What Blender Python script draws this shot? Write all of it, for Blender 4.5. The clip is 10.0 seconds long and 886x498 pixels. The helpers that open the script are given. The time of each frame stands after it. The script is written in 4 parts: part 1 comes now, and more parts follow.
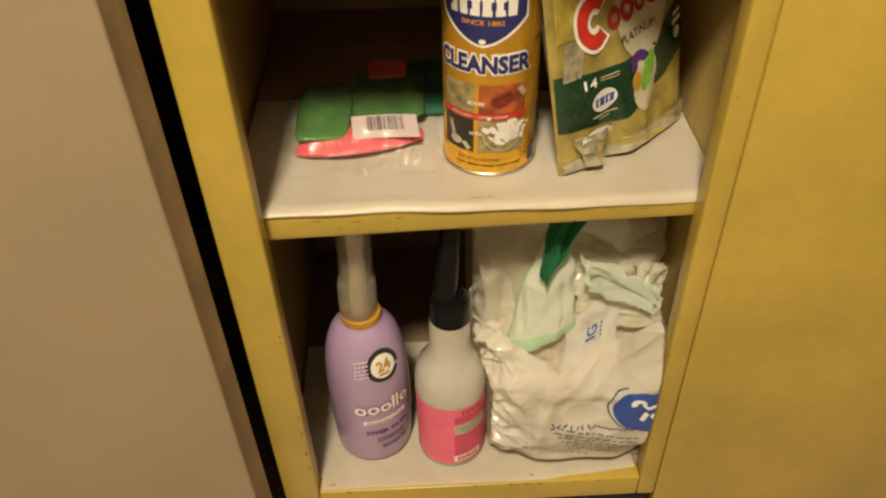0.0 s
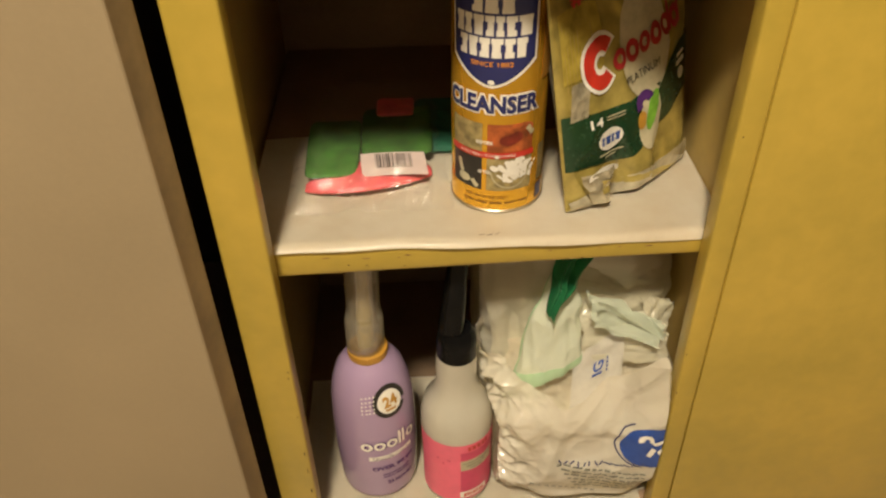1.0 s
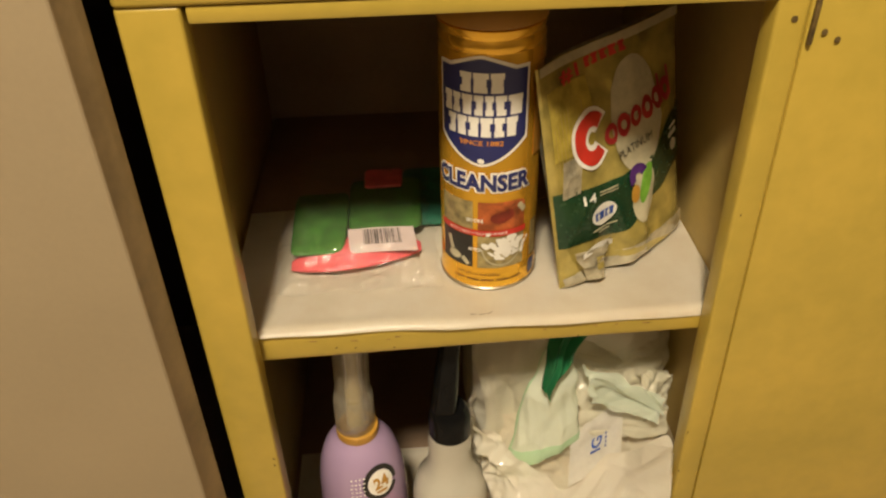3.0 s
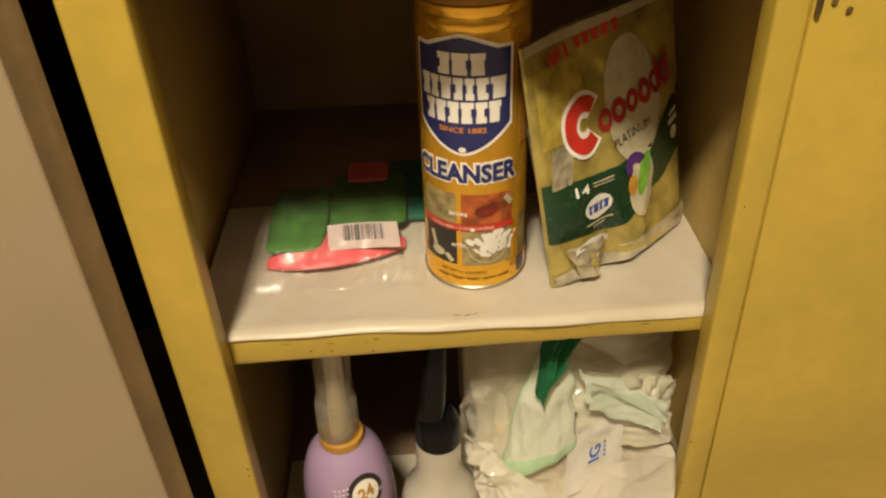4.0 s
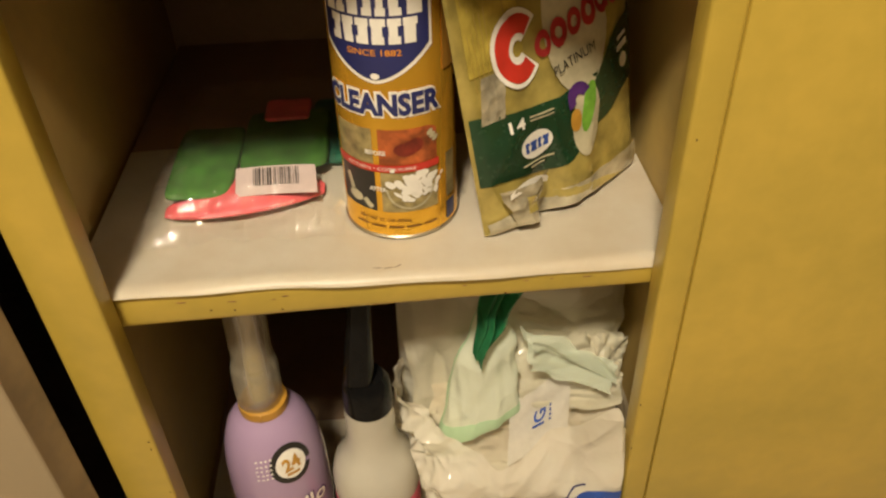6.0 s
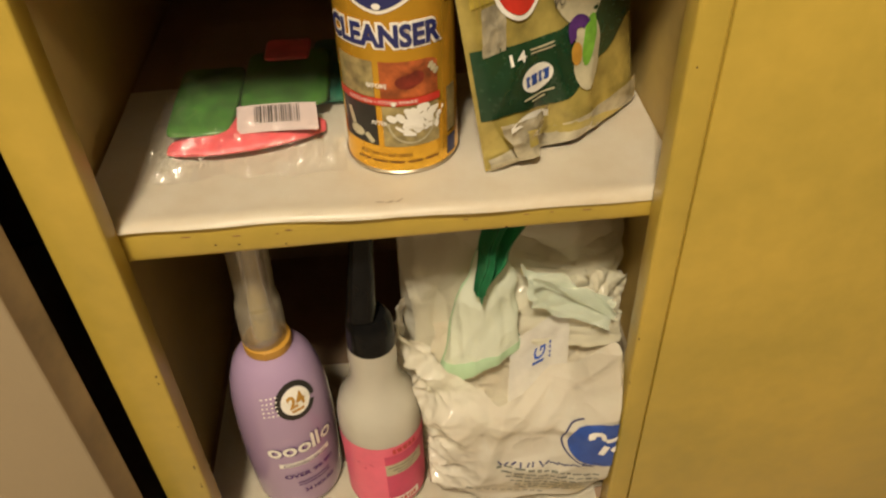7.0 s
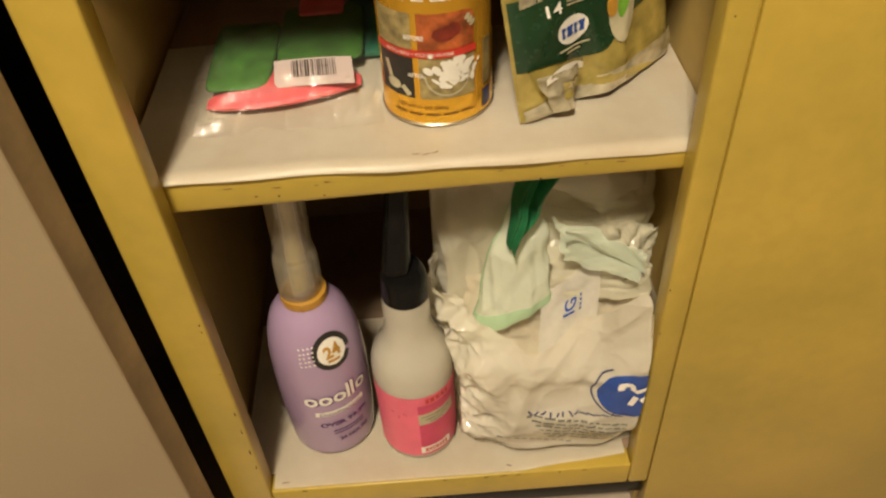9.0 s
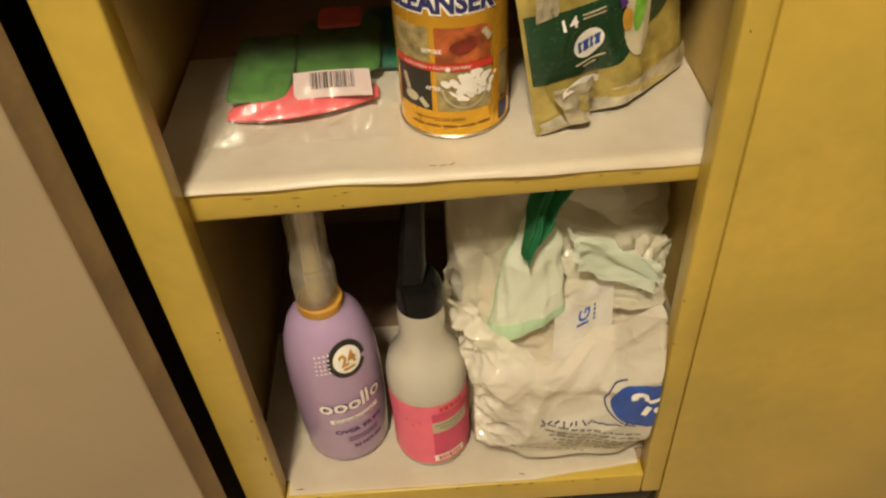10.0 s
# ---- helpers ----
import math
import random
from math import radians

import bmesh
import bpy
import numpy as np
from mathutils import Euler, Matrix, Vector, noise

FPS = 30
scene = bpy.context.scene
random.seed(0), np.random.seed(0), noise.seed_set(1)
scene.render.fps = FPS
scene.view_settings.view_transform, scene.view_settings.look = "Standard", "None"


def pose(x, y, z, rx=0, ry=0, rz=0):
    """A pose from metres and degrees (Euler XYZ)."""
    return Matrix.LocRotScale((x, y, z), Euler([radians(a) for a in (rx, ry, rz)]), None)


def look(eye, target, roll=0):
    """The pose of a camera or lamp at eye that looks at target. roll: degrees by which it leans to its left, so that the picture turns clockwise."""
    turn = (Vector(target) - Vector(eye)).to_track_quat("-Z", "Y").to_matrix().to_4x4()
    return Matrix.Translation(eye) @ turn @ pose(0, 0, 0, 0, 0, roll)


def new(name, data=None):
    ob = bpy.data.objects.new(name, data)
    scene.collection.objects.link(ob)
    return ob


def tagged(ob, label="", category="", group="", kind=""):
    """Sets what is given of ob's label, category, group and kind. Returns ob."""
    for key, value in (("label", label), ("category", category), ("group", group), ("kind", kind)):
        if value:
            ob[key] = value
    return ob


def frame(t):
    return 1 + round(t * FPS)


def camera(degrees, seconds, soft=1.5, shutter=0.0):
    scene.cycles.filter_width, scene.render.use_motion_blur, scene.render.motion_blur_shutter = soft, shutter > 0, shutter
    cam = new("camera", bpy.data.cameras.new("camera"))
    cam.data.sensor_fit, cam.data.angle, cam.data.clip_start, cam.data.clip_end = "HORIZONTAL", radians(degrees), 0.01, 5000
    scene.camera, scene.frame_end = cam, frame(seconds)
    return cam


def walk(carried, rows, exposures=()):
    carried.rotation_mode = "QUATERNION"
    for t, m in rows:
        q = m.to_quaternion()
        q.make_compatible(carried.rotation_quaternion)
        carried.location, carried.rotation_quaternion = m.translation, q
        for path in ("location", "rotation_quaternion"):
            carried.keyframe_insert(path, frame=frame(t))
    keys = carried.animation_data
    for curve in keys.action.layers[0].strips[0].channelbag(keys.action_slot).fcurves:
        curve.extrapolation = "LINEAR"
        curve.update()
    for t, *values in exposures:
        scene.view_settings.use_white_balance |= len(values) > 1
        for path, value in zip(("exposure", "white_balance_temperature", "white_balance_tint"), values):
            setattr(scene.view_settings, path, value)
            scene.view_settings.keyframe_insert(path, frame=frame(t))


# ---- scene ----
cam = camera(59.3, 10.0, soft=2.3)
PATH = [
    (0, (0.123, -0.463, 0.857), (0.169, 1.043, -0.458), -1.3),
    (0.5, (0.118, -0.466, 0.86), (0.16, 1.049, -0.444), -1.3),
    (1, (0.115, -0.464, 0.864), (0.168, 1.093, -0.39), -1.1),
    (1.5, (0.119, -0.462, 0.866), (0.168, 1.114, -0.364), -1.2),
    (2, (0.123, -0.456, 0.865), (0.175, 1.137, -0.343), -1.4),
    (2.5, (0.125, -0.444, 0.872), (0.194, 1.159, -0.323), -1.2),
    (2.7, (0.117, -0.439, 0.879), (0.2, 1.178, -0.295), -1.5),
    (3.8, (0.135, -0.408, 0.852), (0.184, 1.218, -0.311), -1.6),
    (4, (0.144, -0.401, 0.848), (0.183, 1.224, -0.317), -2.4),
    (4.5, (0.16, -0.369, 0.833), (0.233, 1.251, -0.337), -2.1),
    (5, (0.174, -0.355, 0.818), (0.249, 1.248, -0.376), -1.8),
    (5.5, (0.182, -0.349, 0.81), (0.267, 1.235, -0.408), -1.7),
    (6, (0.183, -0.354, 0.801), (0.274, 1.202, -0.453), -1.6),
    (7.5, (0.177, -0.375, 0.789), (0.257, 1.089, -0.571), -2.2),
    (8, (0.175, -0.378, 0.792), (0.238, 1.061, -0.596), -2.7),
    (8.5, (0.171, -0.382, 0.792), (0.218, 1.046, -0.608), -2.9),
    (9, (0.169, -0.382, 0.791), (0.197, 1.052, -0.602), -3.4),
    (9.5, (0.166, -0.385, 0.794), (0.187, 1.058, -0.591), -3.4),
    (10, (0.165, -0.385, 0.797), (0.168, 1.064, -0.582), -3.8),
]
walk(cam, [(t, look(eye, target, roll)) for t, eye, target, roll in PATH])
LAMP = 344.0
LIGHT = (-0.16, -1.28, 2.66)

# ---- world and light ----
world = bpy.data.worlds.new("world")
scene.world = world
world.use_nodes = True
world.node_tree.nodes["Background"].inputs[0].default_value = (1.0, 0.82, 0.6, 1)
world.node_tree.nodes["Background"].inputs[1].default_value = 0.02
bulb = bpy.data.lights.new("ceiling_bulb", "POINT")
bulb.energy, bulb.color, bulb.shadow_soft_size = LAMP, (1.0, 0.865, 0.665), 0.15
new("ceiling_bulb", bulb).location = LIGHT


# ---- materials ----
def shader(name, color, rough=0.5, metal=0.0, vary=0.12, scale=8.0, grain=200.0, bump=0.05, spec=0.5, trans=0.0, alpha=1.0, coat=0.0, tint=None):
    """A painted or plastic surface: base colour with broad blotches and fine grain, bump from both."""
    m = bpy.data.materials.new(name)
    m.use_nodes = True
    nt = m.node_tree
    b = nt.nodes["Principled BSDF"]
    geo = nt.nodes.new("ShaderNodeNewGeometry")
    big, fine = nt.nodes.new("ShaderNodeTexNoise"), nt.nodes.new("ShaderNodeTexNoise")
    big.inputs["Scale"].default_value, big.inputs["Detail"].default_value = scale, 5
    fine.inputs["Scale"].default_value, fine.inputs["Detail"].default_value = grain, 3
    for n in (big, fine):
        nt.links.new(geo.outputs["Position"], n.inputs["Vector"])
    add = nt.nodes.new("ShaderNodeMath")
    add.operation = "MULTIPLY_ADD"
    nt.links.new(fine.outputs["Fac"], add.inputs[0])
    add.inputs[1].default_value = 0.35
    nt.links.new(big.outputs["Fac"], add.inputs[2])
    ramp = nt.nodes.new("ShaderNodeMapRange")
    ramp.inputs["From Min"].default_value, ramp.inputs["From Max"].default_value = 0.4, 0.95
    nt.links.new(add.outputs[0], ramp.inputs["Value"])
    mix = nt.nodes.new("ShaderNodeMix")
    mix.data_type = "RGBA"
    low = tint or tuple(c * (1 - 2 * vary) for c in color)
    high = tuple(min(0.92, c * (1 + vary)) for c in color)
    mix.inputs["A"].default_value, mix.inputs["B"].default_value = (*low, 1), (*high, 1)
    nt.links.new(ramp.outputs[0], mix.inputs["Factor"])
    nt.links.new(mix.outputs["Result"], b.inputs["Base Color"])
    rr = nt.nodes.new("ShaderNodeMapRange")
    rr.inputs["To Min"].default_value, rr.inputs["To Max"].default_value = rough * 0.8, min(1, rough * 1.2)
    nt.links.new(fine.outputs["Fac"], rr.inputs["Value"])
    nt.links.new(rr.outputs[0], b.inputs["Roughness"])
    b.inputs["Metallic"].default_value = metal
    b.inputs["Specular IOR Level"].default_value = spec
    b.inputs["Transmission Weight"].default_value = trans
    b.inputs["Alpha"].default_value = alpha
    b.inputs["Coat Weight"].default_value = coat
    if bump:
        bp = nt.nodes.new("ShaderNodeBump")
        bp.inputs["Strength"].default_value, bp.inputs["Distance"].default_value = bump, 0.002
        nt.links.new(add.outputs[0], bp.inputs["Height"])
        nt.links.new(bp.outputs[0], b.inputs["Normal"])
    return m


def film_shader(name, color, gloss=0.12, clear=0.85, crease=60.0, depth=0.7):
    """Thin clear or milky plastic film: mostly see-through, with shiny creases."""
    m = bpy.data.materials.new(name)
    m.use_nodes = True
    nt = m.node_tree
    nt.nodes.remove(nt.nodes["Principled BSDF"])
    out = nt.nodes["Material Output"]
    see, gl, df = (nt.nodes.new("ShaderNodeBsdf" + k) for k in ("Transparent", "Glossy", "Diffuse"))
    see.inputs[0].default_value = (1, 1, 1, 1)
    df.inputs[0].default_value = (*color, 1)
    gl.inputs["Roughness"].default_value = 0.055
    wr = nt.nodes.new("ShaderNodeTexNoise")
    wr.inputs["Scale"].default_value, wr.inputs["Detail"].default_value = crease, 4
    geo = nt.nodes.new("ShaderNodeNewGeometry")
    nt.links.new(geo.outputs["Position"], wr.inputs["Vector"])
    bp = nt.nodes.new("ShaderNodeBump")
    bp.inputs["Strength"].default_value, bp.inputs["Distance"].default_value = depth, 0.004
    nt.links.new(wr.outputs["Fac"], bp.inputs["Height"])
    nt.links.new(bp.outputs[0], gl.inputs["Normal"])
    one, two = nt.nodes.new("ShaderNodeMixShader"), nt.nodes.new("ShaderNodeMixShader")
    one.inputs[0].default_value, two.inputs[0].default_value = clear, gloss
    nt.links.new(df.outputs[0], one.inputs[1])
    nt.links.new(see.outputs[0], one.inputs[2])
    nt.links.new(one.outputs[0], two.inputs[1])
    nt.links.new(gl.outputs[0], two.inputs[2])
    nt.links.new(two.outputs[0], out.inputs["Surface"])
    return m


def bag_shader(name, color, through_light=0.3, rough=0.3, crinkle=0.48):
    """Crinkled carrier-bag plastic that lets some light pass."""
    m = shader(name, color, rough, vary=0.05, scale=30, grain=110, bump=0.55, spec=0.6)
    nt = m.node_tree
    b, out = nt.nodes["Principled BSDF"], nt.nodes["Material Output"]
    tr, mix = nt.nodes.new("ShaderNodeBsdfTranslucent"), nt.nodes.new("ShaderNodeMixShader")
    tr.inputs[0].default_value = (*color, 1)
    # crinkles: hollow facets that meet in sharp ridges, at two sizes
    geo = nt.nodes.new("ShaderNodeNewGeometry")
    warp = nt.nodes.new("ShaderNodeTexNoise")
    warp.inputs["Scale"].default_value, warp.inputs["Detail"].default_value = 35, 2
    nt.links.new(geo.outputs["Position"], warp.inputs["Vector"])
    bend = nt.nodes.new("ShaderNodeVectorMath")
    bend.operation = "MULTIPLY_ADD"
    bend.inputs[1].default_value = (0.02, 0.02, 0.02)
    nt.links.new(warp.outputs["Color"], bend.inputs[0])
    nt.links.new(geo.outputs["Position"], bend.inputs[2])
    heights = []
    for size, high in ((34.0, 1.0), (100.0, 0.16)):
        cell, sq = nt.nodes.new("ShaderNodeTexVoronoi"), nt.nodes.new("ShaderNodeMath")
        cell.inputs["Scale"].default_value = size
        nt.links.new(bend.outputs[0], cell.inputs["Vector"])
        sq.operation = "POWER"
        sq.inputs[1].default_value = 2.0
        nt.links.new(cell.outputs["Distance"], sq.inputs[0])
        k = nt.nodes.new("ShaderNodeMath")
        k.operation = "MULTIPLY"
        k.inputs[1].default_value = high
        nt.links.new(sq.outputs[0], k.inputs[0])
        heights.append(k)
    both = nt.nodes.new("ShaderNodeMath")
    nt.links.new(heights[0].outputs[0], both.inputs[0])
    nt.links.new(heights[1].outputs[0], both.inputs[1])
    bp = nt.nodes.new("ShaderNodeBump")
    bp.inputs["Strength"].default_value, bp.inputs["Distance"].default_value = crinkle, 0.0075
    nt.links.new(both.outputs[0], bp.inputs["Height"])
    nt.links.new(bp.outputs[0], b.inputs["Normal"])
    b.inputs["Coat Weight"].default_value, b.inputs["Coat Roughness"].default_value = 1.0, 0.10
    nt.links.new(bp.outputs[0], b.inputs["Coat Normal"])
    mix.inputs[0].default_value = through_light
    nt.links.new(b.outputs[0], mix.inputs[1])
    nt.links.new(tr.outputs[0], mix.inputs[2])
    nt.links.new(mix.outputs[0], out.inputs["Surface"])
    return m


YELLOW = shader("yellow_enamel_paint", (0.425, 0.294, 0.046), 0.36, vary=0.15, scale=6.5, grain=60, bump=0.06, tint=(0.325, 0.243, 0.036))
INSIDE = shader("yellowed_inside_paint", (0.42, 0.30, 0.095), 0.55, vary=0.12, scale=7, grain=90, bump=0.08)
TAN = shader("tan_wall_paint", (0.335, 0.262, 0.155), 0.6, vary=0.06, scale=5, grain=260, bump=0.10)
PAPER = shader("white_shelf_liner", (0.88, 0.81, 0.665), 0.33, vary=0.07, scale=14, grain=70, bump=0.05, tint=(0.80, 0.71, 0.53))
# Floor tone raised to bounce light into the lower compartment.
FLOOR = shader("beige_vinyl_floor", (0.42, 0.35, 0.26), 0.4, vary=0.12, scale=6, grain=80)
# Unseen room surfaces, kept dark to hold down bounce light.
ROOMDARK = shader("unseen_room_dark_brown", (0.11, 0.085, 0.058), 0.8, vary=0.05, scale=3)
BACKBOARD = shader("brown_back_board", (0.31, 0.23, 0.145), 0.75, vary=0.15, scale=9, grain=140, bump=0.1)
# Brown darkened to stand in for the shade deep on both shelves.
SHADEBOARD = shader("shade_dark_brown_board", (0.27, 0.18, 0.11), 0.75, vary=0.15, scale=9, grain=140, bump=0.1)
DOOREDGE = shader("darker_brown_door_edge", (0.24, 0.165, 0.075), 0.55, vary=0.2, scale=16, grain=120, bump=0.12)
CHIP = shader("bare_brown_wood", (0.07, 0.035, 0.012), 0.8, vary=0.3, scale=300)
GOLD = shader("gold_lacquered_tin", (1.0, 0.53, 0.05), 0.22, metal=0.72, vary=0.03, scale=20, grain=25, bump=0, coat=0.3)
TIN = shader("bright_tin", (0.62, 0.55, 0.42), 0.3, metal=0.9, vary=0.08, scale=60)
CAPGOLD = shader("dark_gold_plastic", (0.40, 0.20, 0.03), 0.4, vary=0.08, scale=40)
NAVY = shader("navy_ink", (0.018, 0.024, 0.12), 0.35, vary=0.08, scale=40, bump=0)
WHITEINK = shader("cream_white_ink", (0.80, 0.77, 0.68), 0.4, vary=0.05, scale=50, bump=0)
ORANGE = shader("orange_ink", (0.78, 0.30, 0.03), 0.4, vary=0.08, scale=60, bump=0)
REDINK = shader("red_ink", (0.55, 0.035, 0.02), 0.4, vary=0.1, scale=60, bump=0)
DEEPRED = shader("deep_red_ink", (0.36, 0.02, 0.02), 0.4, vary=0.12, scale=60, bump=0)
STAININK = shader("dark_rust_photo_ink", (0.20, 0.022, 0.010), 0.4, vary=0.3, scale=120, bump=0)
RUST = shader("rust_stained_photo_ink", (0.40, 0.095, 0.022), 0.4, vary=0.45, scale=70, grain=240, bump=0)
STEEL = shader("grey_olive_photo_ink", (0.34, 0.27, 0.11), 0.4, vary=0.35, scale=120, bump=0)
BRIGHTGOLD = shader("bright_yellow_gold_print", (0.66, 0.52, 0.10), 0.2, metal=0.3, vary=0.25, scale=45, grain=90, bump=0.06, coat=0.8)
OLDGOLD = shader("darker_gold_print", (0.36, 0.26, 0.04), 0.3, vary=0.2, scale=60, bump=0)
STICKER = shader("pinkish_sticker_paper", (0.62, 0.50, 0.46), 0.5, vary=0.05, scale=50, bump=0)
BROWN = shader("brown_scuff", (0.26, 0.14, 0.05), 0.7, vary=0.3, scale=300, bump=0)
DARKINK = shader("near_black_ink", (0.02, 0.018, 0.015), 0.4, vary=0.2, scale=60, bump=0)
BROWNINK = shader("brown_fine_print_ink", (0.16, 0.07, 0.01), 0.5, vary=0.2, scale=90, bump=0)
POUCH = shader("gold_printed_pouch_film", (0.56, 0.45, 0.12), 0.15, metal=0.38, vary=0.30, scale=34, grain=90, bump=0.08, coat=0.8)
POUCHGREEN = shader("dark_green_pouch_print", (0.012, 0.048, 0.020), 0.26, vary=0.2, scale=30, bump=0.05, coat=0.3)
SILVER = shader("clear_silvery_pouch_film", (0.58, 0.52, 0.36), 0.2, metal=0.4, vary=0.3, scale=60, grain=160, bump=0.3)
PALE = shader("pale_champagne_print", (0.50, 0.45, 0.29), 0.3, vary=0.12, scale=50, bump=0.05, coat=0.3)
LIME = shader("lime_green_gel_print", (0.16, 0.36, 0.04), 0.25, vary=0.2, scale=80, bump=0)
PURPLEINK = shader("deep_purple_gel_print", (0.09, 0.03, 0.16), 0.25, vary=0.2, scale=80, bump=0)
BLUEINK = shader("royal_blue_ink", (0.02, 0.07, 0.32), 0.4, vary=0.15, scale=60, bump=0)
LILAC = shader("lilac_plastic", (0.36, 0.255, 0.385), 0.22, vary=0.025, scale=9, grain=30, bump=0, coat=0.25)
AMBER = shader("amber_gold_plastic", (0.48, 0.25, 0.035), 0.35, vary=0.1, scale=60)
FROST = film_shader("milky_see_through_plastic", (0.50, 0.44, 0.32), 0.16, 0.64, 14.0, 0.006)
MILKY = shader("milky_clear_bottle_plastic", (0.66, 0.625, 0.51), 0.22, trans=0.30, vary=0.05, scale=18, grain=40, bump=0, coat=0.25)
BLACK = shader("black_plastic_and_toe_shade", (0.006, 0.006, 0.006), 0.2, vary=0.2, scale=60, bump=0, spec=0.12)
PINK = shader("pink_label_print", (0.78, 0.135, 0.215), 0.4, vary=0.06, scale=40, bump=0.02)
DEEPPINK = shader("deep_pink_label_print", (0.58, 0.05, 0.13), 0.4, vary=0.08, scale=40, bump=0.02)
GREENPAD = shader("bright_green_scouring_fleece", (0.042, 0.155, 0.014), 0.8, vary=0.25, scale=60, grain=400, bump=0.5)
TEALPAD = shader("teal_green_scouring_fleece", (0.025, 0.15, 0.085), 0.8, vary=0.25, scale=60, grain=400, bump=0.5)
PINKPAD = shader("coral_pink_sponge", (0.72, 0.10, 0.11), 0.45, vary=0.15, scale=60, grain=350, bump=0.4)
BAG = bag_shader("cream_carrier_bag_plastic", (0.93, 0.86, 0.72), 0.45, 0.15, 0.42)
BACKBAG = bag_shader("white_carrier_bag_plastic", (0.91, 0.87, 0.73), 0.42, 0.17, 0.40)
GREENBAG = bag_shader("pale_green_produce_bag_plastic", (0.84, 0.88, 0.72), 0.45, 0.13, 0.4)
GREENFILM = film_shader("greenish_clear_bag_film", (0.80, 0.88, 0.72), 0.10, 0.42, 70.0, 0.30)
HEM = bag_shader("pale_green_hem_plastic", (0.58, 0.79, 0.53), 0.4, 0.2, 0.25)
DEEPGREEN = bag_shader("green_produce_bag_plastic", (0.06, 0.38, 0.16), 0.3, 0.25)
CLEAR = film_shader("clear_wrap_film", (0.82, 0.76, 0.64), 0.10, 0.97, 140.0, 0.45)
OLIVE = shader("grey_green_bag_ink", (0.22, 0.22, 0.17), 0.5, vary=0.2, scale=90, bump=0)
STEELGREY = shader("worn_hinge_steel", (0.13, 0.085, 0.025), 0.6, metal=0.2, vary=0.3, scale=200)


# ---- builders ----
def mesh_of(name, bm, material, smooth=True):
    me = bpy.data.meshes.new(name)
    bmesh.ops.recalc_face_normals(bm, faces=bm.faces)
    bm.to_mesh(me)
    bm.free()
    me.materials.append(material)
    if smooth:
        me.shade_smooth()
        me.set_sharp_from_angle(angle=radians(40))
    return me


def part(name, bm, material, parent, label="", smooth=True):
    ob = new(name, mesh_of(name, bm, material, smooth))
    ob.parent = parent
    if parent is not None:
        ob.matrix_parent_inverse = parent.matrix_basis.inverted()
    if label:
        tagged(ob, label)
    return ob


def thing(name, place, label, category, group="", kind=""):
    ob = new(name)
    ob.matrix_basis = Matrix.Translation(place)
    ob.empty_display_size = 0.02
    return tagged(ob, label, category, group, kind)


def structure(name, bm, material, label, category, smooth=False):
    return tagged(new(name, mesh_of(name, bm, material, smooth)), label, category, kind="structure")


def box(x0, x1, y0, y1, z0, z1, bevel=0.0015, seg=2, bm=None):
    b = bmesh.new()
    bmesh.ops.create_cube(b, size=1, matrix=Matrix.LocRotScale(((x0 + x1) / 2, (y0 + y1) / 2, (z0 + z1) / 2), None, (x1 - x0, y1 - y0, z1 - z0)))
    if bevel:
        bmesh.ops.bevel(b, geom=b.edges[:], offset=bevel, segments=seg, affect="EDGES", profile=0.5)
    return b


def grid(fn, nu, nv, closed=False):
    """A sheet: fn(u, v) for u, v from 0 to 1."""
    bm = bmesh.new()
    rows = [[bm.verts.new(fn(i / nu, j / nv)) for i in range(nu if closed else nu + 1)] for j in range(nv + 1)]
    for j in range(nv):
        for i in range(nu):
            k = (i + 1) % len(rows[j])
            bm.faces.new((rows[j][i], rows[j][k], rows[j + 1][k], rows[j + 1][i]))
    return bm


def lathe(profile, centre, n=48, sx=1.0, sy=1.0, lean=(0, 0)):
    """Turns (radius, height) pairs about an upright axis; lean shifts the axis per metre of height."""
    bm = bmesh.new()
    rings = []
    for r, h in profile:
        cx, cy = centre[0] + lean[0] * h, centre[1] + lean[1] * h
        rings.append([bm.verts.new((cx + r * sx * math.cos(2 * math.pi * i / n), cy + r * sy * math.sin(2 * math.pi * i / n), centre[2] + h)) for i in range(n)])
    for a, b in zip(rings, rings[1:]):
        for i in range(n):
            bm.faces.new((a[i], a[(i + 1) % n], b[(i + 1) % n], b[i]))
    bm.faces.new(rings[0])
    bm.faces.new(rings[-1])
    return bm


def between(fn, u0, u1, lo, hi, nu=16, nv=6, off=0.0004):
    """A print on a surface between the curves lo(u) and hi(u)."""
    def at(i, j):
        u = u0 + (u1 - u0) * i
        a, b = (lo(u) if callable(lo) else lo), (hi(u) if callable(hi) else hi)
        return fn(u, a + (b - a) * j, off)
    return grid(at, nu, nv)


def oval(fn, cu, cv, ru, rv, off=0.0004, n=28, turn=0.0, rings=4):
    def at(i, j):
        a, r = 2 * math.pi * i, max(j, 0.02)
        x, y = ru * r * math.cos(a), rv * r * math.sin(a)
        return fn(cu + x * math.cos(turn) - y * math.sin(turn), cv + x * math.sin(turn) + y * math.cos(turn), off)
    return grid(at, n, rings, closed=True)


def arc(fn, cu, cv, r0, r1, a0, a1, off=0.0004, squash=1.0, n=24):
    def at(i, j):
        a, r = radians(a0 + (a1 - a0) * i), r0 + (r1 - r0) * j
        return fn(cu + r * math.cos(a) * squash, cv + r * math.sin(a), off)
    return grid(at, n, 3)


